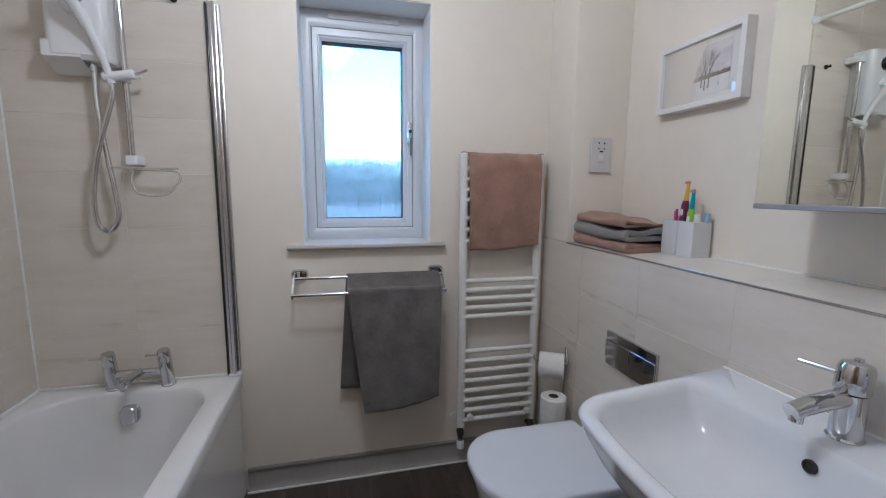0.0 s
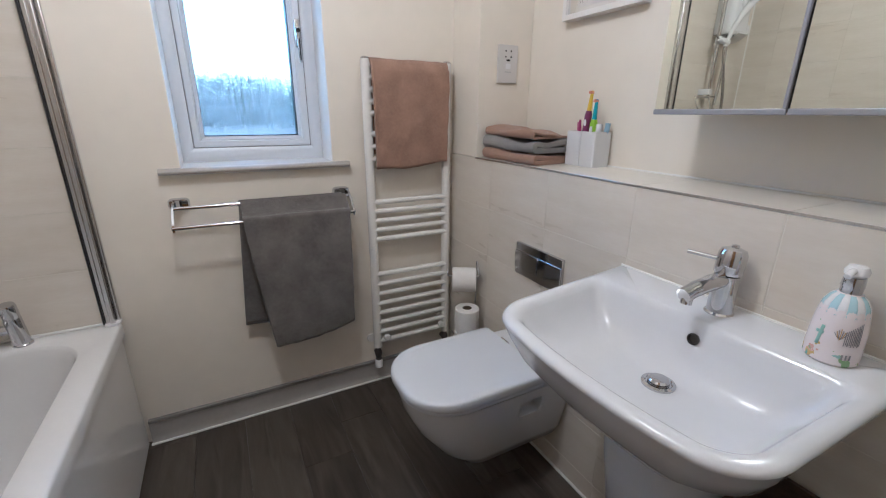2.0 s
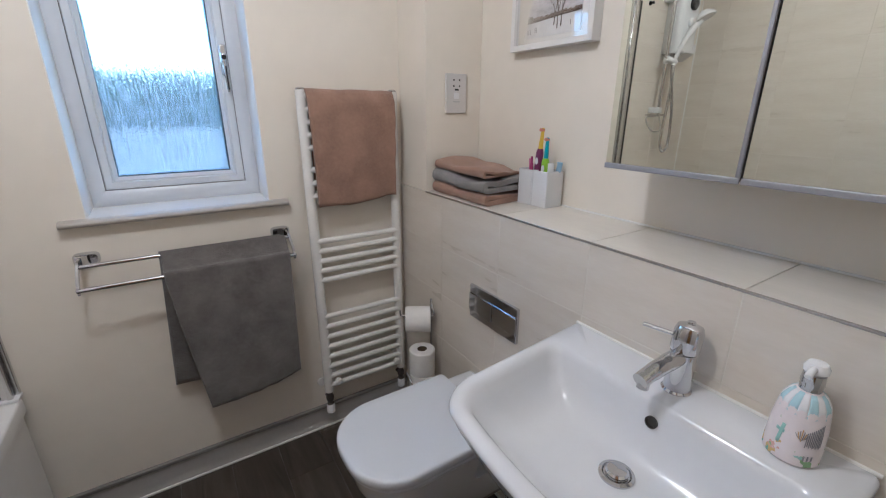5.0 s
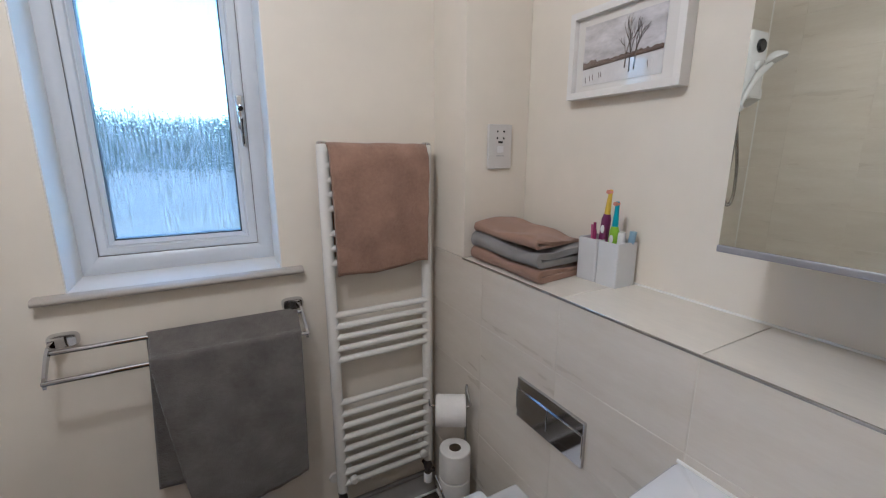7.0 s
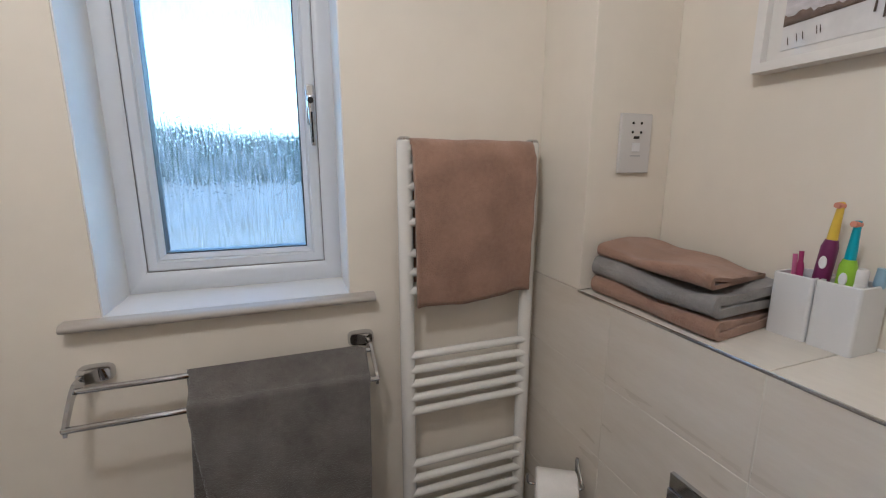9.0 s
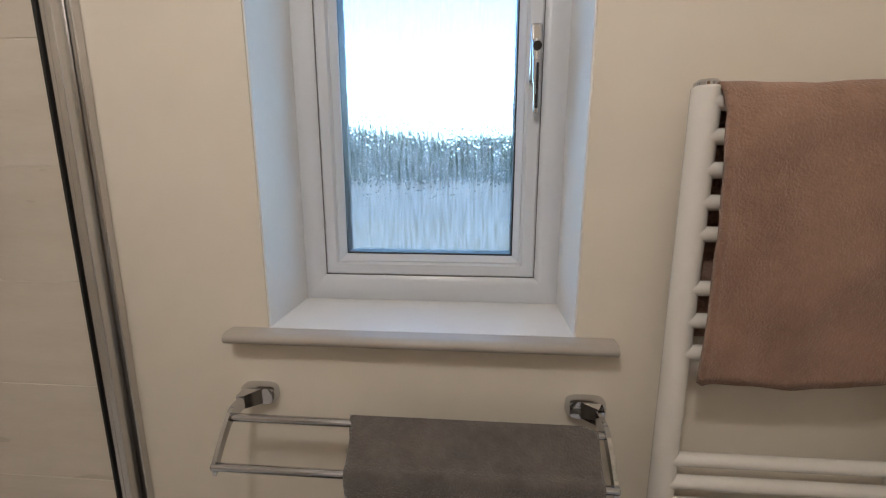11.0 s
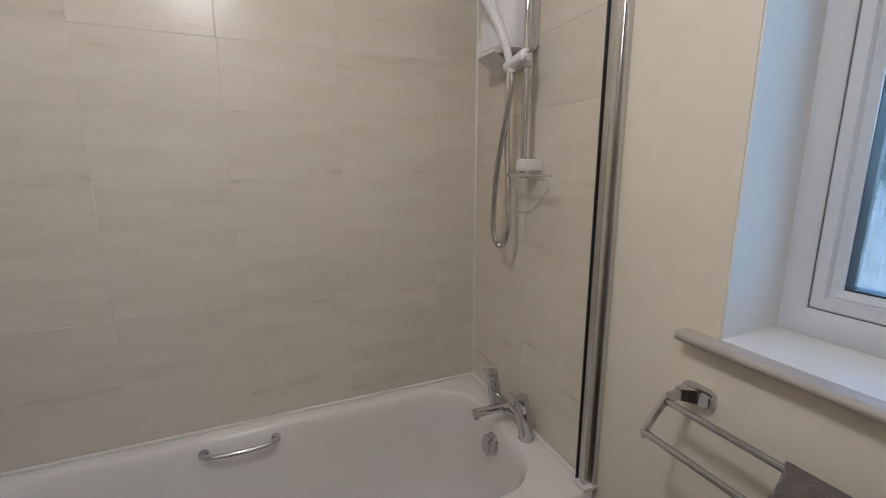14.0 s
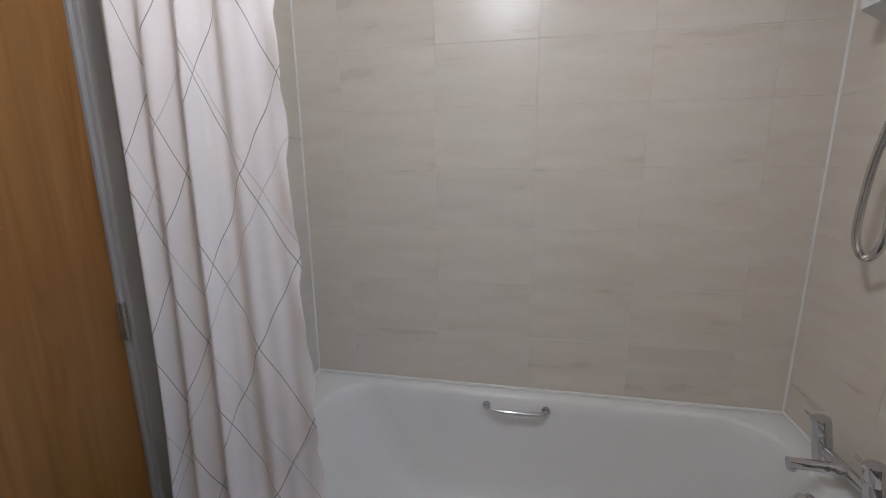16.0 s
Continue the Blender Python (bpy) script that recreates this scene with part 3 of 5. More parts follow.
part("clamp_tongue", tube(bend([(RXx + 0.03, 2.09, 1.688), (RXx + 0.052, 2.088, 1.686), (RXx + 0.068, 2.084, 1.690)], 5), 0.004, 8), PLASTIC, sl)

headset = thing("shower_handset", (RXx - 0.06, 2.07, 1.74), "white hand shower hanging in its clamp", "shower head")
part("grip", tube(bend([(RXx - 0.030, 2.100, 1.665), (RXx - 0.044, 2.082, 1.75), (RXx - 0.066, 2.048, 1.84), (RXx - 0.085, 2.005, 1.905)], 6), [0.0115] * 6 + [0.0145] * 6 + [0.018] * 7, 14), PLASTIC, headset)
part("rose", lathe([(0.022, 0.034), (0.046, 0.014), (0.053, 0.002), (0.050, -0.005), (0.0, -0.007)], (RXx - 0.090, 1.985, 1.915), 28, (0.1, 0.45, 0.9)), PLASTIC, headset, "round white shower rose")
hose = bend([(-0.545, 2.13, 1.715), (-0.545, 2.127, 1.62), (-0.540, 2.124, 1.535), (-0.528, 2.122, 1.42), (-0.514, 2.120, 1.31), (-0.506, 2.117, 1.215), (-0.526, 2.114, 1.165), (-0.552, 2.109, 1.159), (-0.570, 2.104, 1.195), (-0.572, 2.102, 1.26), (-0.557, 2.100, 1.376), (-0.532, 2.100, 1.473), (-0.500, 2.100, 1.57), (-0.484, 2.100, 1.63), (-0.482, 2.100, 1.67)], 26)
solid("shower_hose", tube(hose, 0.0088, 10, 0.07), SATIN_STEEL, "ribbed steel shower hose hanging in a loop", "shower hose", angle=80)
dish = thing("soap_dish", (RXx, 2.09, 1.36), "clear plastic soap dish ring below the riser rail", "soap dish")
CLEAR = bpy.data.materials.new("clear_plastic")
CLEAR.use_nodes = True
cn, cl = CLEAR.node_tree.nodes, CLEAR.node_tree.links
ct_, cm_ = cn.new("ShaderNodeBsdfTransparent"), cn.new("ShaderNodeMixShader")
cm_.inputs[0].default_value = 0.55
cn["Principled BSDF"].inputs["Base Color"].default_value = (0.6, 0.56, 0.5, 1)
cn["Principled BSDF"].inputs["Roughness"].default_value = 0.12
cl.new(cn["Principled BSDF"].outputs[0], cm_.inputs[1]), cl.new(ct_.outputs[0], cm_.inputs[2]), cl.new(cm_.outputs[0], cn["Material Output"].inputs["Surface"])
part("arm", box(RXx - 0.060, 2.108, 1.377, RXx + 0.150, 2.120, 1.3845, 0.003), CLEAR, dish)
part("ring", tube(bend([(RXx + 0.005, 2.118, 1.376), (RXx + 0.08, 2.112, 1.374), (RXx + 0.148, 2.106, 1.368), (RXx + 0.155, 2.096, 1.335), (RXx + 0.125, 2.086, 1.296), (RXx + 0.085, 2.082, 1.283), (RXx + 0.03, 2.084, 1.290), (RXx + 0.005, 2.098, 1.318), (RXx - 0.002, 2.112, 1.35), (RXx + 0.005, 2.118, 1.376)], 8), 0.0042, 8), CLEAR, dish)
solid("wall_hook", join(lathe([(0.012, 0), (0.012, 0.006), (0.006, 0.008), (0.006, 0.02), (0.009, 0.024), (0, 0.027)], (-0.30, WT, 1.99), 16, (0, -1, 0))), BLACK, "small dark round hook on the tiled wall", "hook")

rail = thing("curtain_rail", (-0.2, 1.33, 2.1), "white shower curtain rod spanning the bath", "curtain rail")
part("rod", rod((-0.205, YB + 0.016, 2.22), (-0.205, 2.197, 2.22), 0.0125, 16), WHITE_METAL, rail)
for yy, s in ((YB + 0.001, 1), (2.1995, -1)):
    part("flange", lathe([(0.026, 0), (0.026, 0.006), (0.018, 0.014), (0.014, 0.028), (0.0, 0.029)], (-0.205, yy, 2.22), 24, (0, s, 0)), PLASTIC, rail)

# ---- shower curtain with thin crossing lines ----
def curtain_mat():
    m = mat("curtain_fabric", (0.80, 0.75, 0.73), 0.75, vary=0.04, scale=5, fine=90, bump=0.15, bump_scale=500, spec=0.25)
    N, L = m.node_tree.nodes, m.node_tree.links
    b = N["Principled BSDF"]
    uv = N.new("ShaderNodeUVMap")
    uv.uv_map = "cloth"
    sep = N.new("ShaderNodeSeparateXYZ")
    L.new(uv.outputs[0], sep.inputs[0])

    def op(kind, a, v, clamp=False):
        n = N.new("ShaderNodeMath")
        n.operation = kind
        n.use_clamp = clamp
        for i, q in enumerate((a, v)):
            if q is None:
                continue
            if isinstance(q, (int, float)):
                n.inputs[i].default_value = q
            else:
                L.new(q, n.inputs[i])
        return n.outputs[0]

    lines = None
    for sgn in (1, -1):
        s = op("ADD", op("MULTIPLY", sep.outputs["X"], 5.4), op("MULTIPLY", sep.outputs["Y"], 2.55 * sgn))
        d = op("ABSOLUTE", op("SUBTRACT", op("FRACT", s, None), 0.5), None)
        hit = op("MULTIPLY", op("LESS_THAN", d, 0.0055), 0.75)
        lines = hit if lines is None else op("MAXIMUM", lines, hit)
    for sgn in (1, -1):
        s = op("ADD", op("ADD", op("MULTIPLY", sep.outputs["X"], 2.9), op("MULTIPLY", sep.outputs["Y"], 1.5 * sgn)), 0.31)
        d = op("ABSOLUTE", op("SUBTRACT", op("FRACT", s, None), 0.5), None)
        hit = op("MULTIPLY", op("LESS_THAN", d, 0.0035), 0.3)
        lines = op("MAXIMUM", lines, hit)
    mx = N.new("ShaderNodeMix")
    mx.data_type = "RGBA"
    mx.inputs["B"].default_value = (0.12, 0.12, 0.13, 1)
    src = b.inputs["Base Color"].links[0].from_socket
    L.new(src, mx.inputs["A"])
    L.new(lines, mx.inputs["Factor"])
    L.new(mx.outputs["Result"], b.inputs["Base Color"])
    b.inputs["Subsurface Weight"].default_value = 0.0
    return m


def drape():
    """Bunched curtain: a wavy line in plan, falling and spreading a little towards the floor."""
    nu, nv = 150, 40
    bm = bmesh.new()
    layer = bm.loops.layers.uv.new("cloth")
    grid, length = [], 0.0
    a, b = Vector((-0.150, 0.488)), Vector((-0.205, 0.815))
    d = (b - a)
    nrm = Vector((d.y, -d.x)).normalized()
    us = []
    prev = None
    for i in range(nu + 1):
        u = i / nu
        fold = 1 - 0.9 * max(0, (u - 0.45) / 0.55) ** 0.7
        p = a + d * u + nrm * (0.021 * fold * math.sin(u * 2 * math.pi * (5.6 - 1.8 * u) + 0.6) + 0.006 * fold * math.sin(u * 47))
        if prev is not None:
            length += (p - prev).length
        prev = p
        us.append((u, p, length))
    for j in range(nv + 1):
        v = j / nv
        z = 2.19 - v * 1.86
        row = []
        for u, p, s in us:
            base = a + d * u
            k = 0.75 + 0.35 * v
            q = base + (p - base) * k + d * (0.02 * math.sin(3 * v + 5 * u) + (u - 0.62) * 0.16 * v * v)
            q = q + nrm * wob((u * 3, v * 3, 0.0), 1.0, 0.012, 2.0)
            hem = max(0.0, (u - 0.93) / 0.07)
            q = q + d.normalized() * hem * (0.004 * math.sin(v * 84) + wob((v * 30, 0.0, 0.0), 1.0, 0.006, 5.0)) + nrm * hem * 0.010 * math.sin(v * 42 + 1.0)
            row.append((bm.verts.new((q.x, q.y, z + 0.003 * math.sin(u * 40))), (s, z)))
        grid.append(row)
    for r, t in zip(grid, grid[1:]):
        for i in range(nu):
            quad = (r[i], r[i + 1], t[i + 1], t[i])
            f = bm.faces.new([q[0] for q in quad])
            for loop, q in zip(f.loops, quad):
                loop[layer].uv = q[1]
    return bm


curtain = thing("shower_curtain", (-0.17, 0.64, 2.08), "white shower curtain with thin grey criss-cross lines, drawn aside", "shower curtain")
thick(part("cloth", drape(), curtain_mat(), curtain, "white fabric with fine diamond lines", angle=70), 0.0012)
for i in range(7):
    yy = 0.50 + i * 0.05
    part("ring", moved(lathe([(0.0185, -0.0015), (0.0215, -0.0015), (0.0215, 0.0015), (0.0185, 0.0015), (0.0185, -0.0015)], (0, 0, 0), 24, (0.1, 1, 0)), Matrix.Translation((-0.205, yy, 2.213))), PLASTIC, curtain)

# ---- toilet ----
TY, TZ = 1.487, 0.475
wc = thing("wall_hung_toilet", (1.0, TY, 0.12), "white wall-hung toilet with a closed squared lid", "toilet")


def d_ring(xf, xb, half, z, rf, n=10):
    return rrect(xf, TY - half, xb, TY + half, z, (0.012, rf, rf, 0.012), n)


pan = [(0.84, 0.105, 0.145, 0.08), (0.82, 0.115, 0.150, 0.09), (0.765, 0.138, 0.20, 0.12), (0.70, 0.158, 0.29, 0.14), (0.668, 0.168, 0.36, 0.15), (0.657, 0.172, 0.41, 0.155), (0.655, 0.173, 0.425, 0.155)]
pan_body = part("pan", loft([d_ring(xf, BX - 0.012, h, z, r) for xf, h, z, r in pan]), CHINA, wc, "glazed white pan", angle=50)
part("seat", loft([d_ring(xf, 1.085, h, z, r) for xf, h, z, r in ((0.652, 0.174, 0.428, 0.15), (0.648, 0.176, 0.431, 0.15), (0.648, 0.176, 0.440, 0.15), (0.652, 0.174, 0.443, 0.15))]), LID, wc, angle=50)
part("lid", loft([d_ring(xf, 1.086, h, z, r) for xf, h, z, r in ((0.642, 0.178, 0.446, 0.15), (0.640, 0.179, 0.449, 0.15), (0.640, 0.179, 0.468, 0.15), (0.643, 0.177, 0.473, 0.15), (0.650, 0.172, 0.4755, 0.145), (0.68, 0.15, 0.476, 0.12))]), LID, wc, "flat white lid", angle=50)
part("rear_deck", box(1.088, TY - 0.165, 0.42, BX - 0.012, TY + 0.165, 0.452, 0.006), CHINA, wc)
cutter = new("cutter", finish("cutter", box(0.992, TY - 0.21, 0.330, 1.082, TY - 0.128, 0.390, 0.008, 3), CHINA))
cut = pan_body.modifiers.new("recess", "BOOLEAN")
cut.operation, cut.object, cut.solver = "DIFFERENCE", cutter, "EXACT"
bpy.context.view_layer.update()
hollow = bpy.data.meshes.new_from_object(pan_body.evaluated_get(bpy.context.evaluated_depsgraph_get()))
pan_body.modifiers.clear()
pan_body.data = hollow
hollow.set_sharp_from_angle(angle=radians(40))
bpy.data.objects.remove(cutter)
for s in (-1, 1):
    part("hinge", rod((1.10, TY + s * 0.075 - 0.02, 0.458), (1.10, TY + s * 0.075 + 0.02, 0.458), 0.009), CHROME, wc)

plate = thing("flush_plate", (1.21, 1.53, 0.69), "polished chrome dual flush plate on the tiled boxing", "flush plate")
part("cover", box(1.2005, 1.405, 0.690, 1.2118, 1.655, 0.815, 0.003), CHROME, plate)
part("large_button", box(1.1965, 1.527, 0.717, 1.2003, 1.6535, 0.782, 0.0012), CHROME, plate)
part("small_button", box(1.1965, 1.4065, 0.717, 1.2003, 1.524, 0.782, 0.0012), CHROME, plate)

# ---- basin ----
BY = 0.893
RZ = 0.848
basin = thing("wash_basin", (1.0, BY, 0.7), "white ceramic wall basin with a squared bowl and half pedestal", "basin")


def basin_ring(ins, z, r, bulge=0.035, back=None, n=10):
    """Plan outline of the basin, inset by ins on front and sides, the front bowed out a little."""
    xb = 1.2115 if back is None else back
    wide = (xb - 0.764 - ins) * 0.45
    r, rb = min(r, wide), min(0.032, wide)
    pts = rrect(0.764 + ins, BY - 0.288 + ins, xb, BY + 0.288 - ins, z, (0.012 if back is None else rb, r, r, 0.012 if back is None else rb), n)
    out = []
    dense = []
    for p, q in zip(pts, pts[1:] + pts[:1]):
        m = max(1, int((Vector(q) - Vector(p)).length / 0.05)) if (Vector(q) - Vector(p)).length > 0.15 else 1
        dense += [Vector(p).lerp(Vector(q), k / m) for k in range(m)]
    for p in dense:
        w = (p.y - BY) / (0.288 - ins * 0.5)
        k = max(0.0, (xb - p.x) / (xb - 0.764))
        top = min(1.0, max(0.0, (p.z - 0.744) / 0.1)) * (-0.006 + 0.028 * (p.x - 0.74) / 0.47)
        out.append((p.x - bulge * k * (1 - w * w), BY + (p.y - BY) * (1.036 - 0.055 * k), p.z + top))
    return out


def even(rings):
    """The rings brought to one count of points, taken at even bearings round the bowl's middle."""
    n, out = 400, []
    for ring in rings:
        p = [Vector(q) for q in ring]
        best = []
        for k, a in enumerate(p):
            b = p[(k + 1) % len(p)]
            a0 = math.atan2(a.y - BY, a.x - 0.985)
            step = (math.atan2(b.y - BY, b.x - 0.985) - a0 + math.pi) % (2 * math.pi) - math.pi
            first = math.ceil(a0 / (2 * math.pi) * n)
            while first * 2 * math.pi / n < a0 + step:
                ang = first * 2 * math.pi / n
                da, db = Vector((a.x - 0.985, a.y - BY)), Vector((b.x - a.x, b.y - a.y))
                w = Vector((math.cos(ang), math.sin(ang)))
                den = db.x * w.y - db.y * w.x
                f = (da.y * w.x - da.x * w.y) / den if abs(den) > 1e-12 else 0.0
                best.append((first % n, a.lerp(b, min(1.0, max(0.0, f)))))
                first += 1
        got = dict(best)
        out.append([got[k] for k in range(n)])
    return out


outer = [basin_ring(0.14, 0.67, 0.09), basin_ring(0.08, 0.70, 0.09), basin_ring(0.035, 0.755, 0.085), basin_ring(0.012, 0.805, 0.08), basin_ring(0.003, 0.832, 0.078), basin_ring(0.0, 0.838, 0.078), basin_ring(0.002, 0.8435, 0.077), basin_ring(0.007, RZ, 0.075)]
inner = [basin_ring(0.020, RZ, 0.064, back=1.100), basin_ring(0.027, RZ - 0.002, 0.062, back=1.096), basin_ring(0.034, RZ - 0.007, 0.060, back=1.091), basin_ring(0.041, RZ - 0.016, 0.058, back=1.086), basin_ring(0.052, 0.808, 0.057, back=1.079), basin_ring(0.068, 0.784, 0.056, back=1.069), basin_ring(0.090, 0.765, 0.053, back=1.054), basin_ring(0.118, 0.753, 0.047, back=1.036), basin_ring(0.150, 0.7465, 0.036, back=1.02, bulge=0.028), basin_ring(0.185, 0.744, 0.026, back=1.008, bulge=0.02)]
rings = even(outer + inner)
mid = sum(rings[-1], Vector()) / len(rings[-1])
rings += [[mid + (p - mid) * f for p in rings[-1]] for f in (0.5, 0.02)]
part("bowl", loft(rings, caps=(True, True)), CHINA, basin, "glazed white bowl", angle=60)
ped = [rrect(xf, BY - h, BX - 0.012, BY + h, z, (0.01, r, r, 0.01)) for xf, h, z, r in ((1.03, 0.105, 0.28, 0.06), (1.010, 0.122, 0.30, 0.07), (0.985, 0.134, 0.45, 0.08), (0.965, 0.145, 0.60, 0.09), (0.935, 0.158, 0.70, 0.10))]
part("half_pedestal", loft(ped), CHINA, basin, "glazed white half pedestal", angle=50)
dr = part("waste", lathe([(0.033, 0), (0.033, 0.004), (0.027, 0.006), (0.024, 0.003), (0.0, 0.003)], (0.985, BY - 0.006, 0.7445), 32), CHROME, basin, "chrome pop-up waste")
part("plug", lathe([(0.021, 0), (0.0215, 0.006), (0.018, 0.010), (0.0, 0.011)], (0.985, BY - 0.006, 0.7485), 28), CHROME, dr)
# Overflow opening: a near-black colour stands in for the shade inside it.
part("overflow_hole", lathe([(0.0125, 0), (0.0125, 0.004), (0.0095, 0.0045), (0.009, 0.001), (0, 0.001)], (1.0790, BY - 0.006, 0.824), 24, (-1, 0, 0.14)), mat("overflow_shade", (0.03, 0.025, 0.02), 0.4), basin)
part("sealant", tube([(1.2105, BY - 0.296, RZ + 0.022), (1.2105, BY + 0.296, RZ + 0.022)], 0.004, 8), SEAL, basin)

TX = 1.163
TB = 0.866
tap = thing("basin_mixer_tap", (TX, BY, RZ), "polished chrome single-lever mixer tap on the basin", "tap")
tap.location.z = TB
part("body", lathe([(0.029, 0), (0.029, 0.002), (0.0255, 0.006), (0.0245, 0.086), (0.0245, 0.088)], (TX, BY, TB - 0.001), 36), CHROME, tap)
part("spout", join(tube(bend([(TX - 0.005, BY + 0.001, 0.945), (TX - 0.05, BY + 0.004, 0.941), (TX - 0.09, BY + 0.007, 0.935), (TX - 0.124, BY + 0.010, 0.925)], 6), [0.0175] * 7 + [0.0165] * 6 + [0.0155] * 6, 20), rod((TX - 0.110, BY + 0.009, 0.927), (TX - 0.113, BY + 0.009, 0.906), 0.011, 16)), CHROME, tap)
hd = part("cap", lathe([(0.0255, 0), (0.0272, 0.003), (0.0268, 0.043), (0.023, 0.053), (0.012, 0.057), (0, 0.058)], (TX, BY, 0.955), 36, (0.08, -0.02, 1)), CHROME, tap)
part("lever", rod((TX - 0.008, BY + 0.022, 0.984), (TX - 0.024, BY + 0.078, 0.986), 0.0045, 12, 0.001), CHROME, hd)
part("button", lathe([(0.008, 0), (0.007, 0.006), (0, 0.008)], (TX + 0.008, BY, 1.010), 16), CHROME, hd)

SB = 0.866
soap = thing("soap_dispenser", (1.158, 0.682, SB), "printed white soap bottle with a pump on the basin", "soap dispenser")
sx, sy = 1.158, 0.682


def bottle_mat():
    m = mat("printed_bottle", (0.78, 0.715, 0.72), 0.25, vary=0.04, scale=20, bump=0)
    N, L = m.node_tree.nodes, m.node_tree.links
    b = N["Principled BSDF"]
    tc = N.new("ShaderNodeTexCoord")
    sep = N.new("ShaderNodeSeparateXYZ")
    L.new(tc.outputs["Object"], sep.inputs[0])
    n = N.new("ShaderNodeTexVoronoi")
    n.inputs["Scale"].default_value = 42
    L.new(tc.outputs["Object"], n.inputs["Vector"])
    big = N.new("ShaderNodeTexNoise")
    big.inputs["Scale"].default_value = 34
    L.new(tc.outputs["Object"], big.inputs["Vector"])
    hue = N.new("ShaderNodeValToRGB")
    e = hue.color_ramp.elements
    hue.color_ramp.interpolation = "CONSTANT"
    e[0].position, e[0].color = 0.0, (0.22, 0.42, 0.36, 1)
    e[1].position, e[1].color = 0.38, (0.62, 0.45, 0.20, 1)
    for pos, c in ((0.47, (0.66, 0.40, 0.36, 1)), (0.55, (0.30, 0.47, 0.25, 1)), (0.66, (0.35, 0.55, 0.52, 1))):
        q = e.new(pos)
        q.color = c
    L.new(big.outputs["Fac"], hue.inputs["Fac"])
    band = N.new("ShaderNodeMapRange")
    band.inputs["From Min"].default_value, band.inputs["From Max"].default_value = SB + 0.115, SB + 0.015
    band.inputs["To Min"].default_value, band.inputs["To Max"].default_value = 0.20, 0.46
    L.new(sep.outputs["Z"], band.inputs["Value"])
    n4 = N.new("ShaderNodeTexNoise")
    n4.inputs["Scale"].default_value = 55
    L.new(tc.outputs["Object"], n4.inputs["Vector"])
    lt = N.new("ShaderNodeMath")
    lt.operation = "LESS_THAN"
    L.new(n4.outputs["Fac"], lt.inputs[0])
    L.new(band.outputs[0], lt.inputs[1])
    mx = N.new("ShaderNodeMix")
    mx.data_type = "RGBA"
    L.new(lt.outputs[0], mx.inputs["Factor"])
    L.new(b.inputs["Base Color"].links[0].from_socket, mx.inputs["A"])
    L.new(hue.outputs["Color"], mx.inputs["B"])
    L.new(mx.outputs["Result"], b.inputs["Base Color"])
    return m


part("bottle", lathe([(0.039, 0), (0.0425, 0.004), (0.0430, 0.025), (0.0410, 0.070), (0.037, 0.104), (0.034, 0.116), (0.027, 0.129), (0.0195, 0.136), (0.015, 0.139)], (sx, sy, SB), 40), bottle_mat(), soap, "white bottle printed with flowers")
BLUE = mat("pale_blue_print", (0.46, 0.66, 0.72), 0.25, vary=0.04)
aw = [(0.0375, 0.100), (0.0342, 0.1165), (0.0271, 0.1297), (0.0196, 0.1367)]
for k in range(16):
    a0, a1 = 2 * math.pi * k / 16, 2 * math.pi * (k + 1) / 16
    rows = []
    for r, h in aw:
        rows.append([(sx + r * math.cos(a0 + (a1 - a0) * i / 4), sy + r * math.sin(a0 + (a1 - a0) * i / 4), SB + h - (0.004 * math.sin(math.pi * i / 4) if h == 0.100 else 0)) for i in range(5)])
    thick(part("awning_stripe", sheet(rows), BLUE if k % 2 else PLASTIC, soap), 0.0003)
pump = part("pump_collar", lathe([(0.0165, 0), (0.0165, 0.012), (0.0175, 0.014), (0.0165, 0.032), (0.010, 0.034)], (sx, sy, SB + 0.137), 28), CHROME, soap, "chrome pump collar")
part("pump_head", join(lathe([(0.012, 0), (0.018, 0.006), (0.0185, 0.014), (0.014, 0.022), (0, 0.024)], (sx, sy, SB + 0.168), 28), tube(bend([(sx - 0.01, sy, SB + 0.182), (sx - 0.026, sy, SB + 0.182), (sx - 0.038, sy, SB + 0.176)], 5), 0.006, 10)), PLASTIC, pump, "white pump head")


def label_patch(name, a0, a1, z0, z1, material, lean=0.0):
    """A thin print that follows the round of the bottle, between two angles and two heights."""
    rows = []
    for k in range(5):
        z, turn = z0 + (z1 - z0) * k / 4, lean * k / 4
        r = 0.0436 - 0.0020 * max(0.0, z - 0.025) / 0.045 - (0.0012 * (z - 0.07) / 0.02 if z > 0.07 else 0)
        rows.append([(sx + r * math.cos(radians(a0 + (a1 - a0) * i / 4 + turn)), sy + r * math.sin(radians(a0 + (a1 - a0) * i / 4 + turn)), SB + z) for i in range(5)])
    thick(part(name, sheet(rows), material, soap), 0.0005)


GREYINK, ORANGE, TEALINK = mat("grey_print", (0.28, 0.28, 0.30), 0.4), mat("orange_print", (0.58, 0.36, 0.16), 0.35), mat("teal_print", (0.30, 0.52, 0.48), 0.35)
for i in range(10):
    label_patch("print_bar", 213 + 3.6 * i, 214.6 + 3.6 * i, 0.045 + 0.003 * (i % 2), 0.074 + 0.002 * i, GREYINK)
for i in range(3):
    label_patch("print_bar", 216 + 8 * i, 219.5 + 8 * i, 0.018, 0.028, GREYINK)
for i in range(7):
    label_patch("flower_petal", 196 + 2.2 * i, 197.6 + 2.2 * i, 0.055 + 0.002 * abs(3 - i), 0.078 - 0.003 * abs(3 - i), ORANGE if i % 2 else GREYINK, (i - 3) * 2.0)
label_patch("figure", 158, 166, 0.035, 0.075, TEALINK, 4.0)
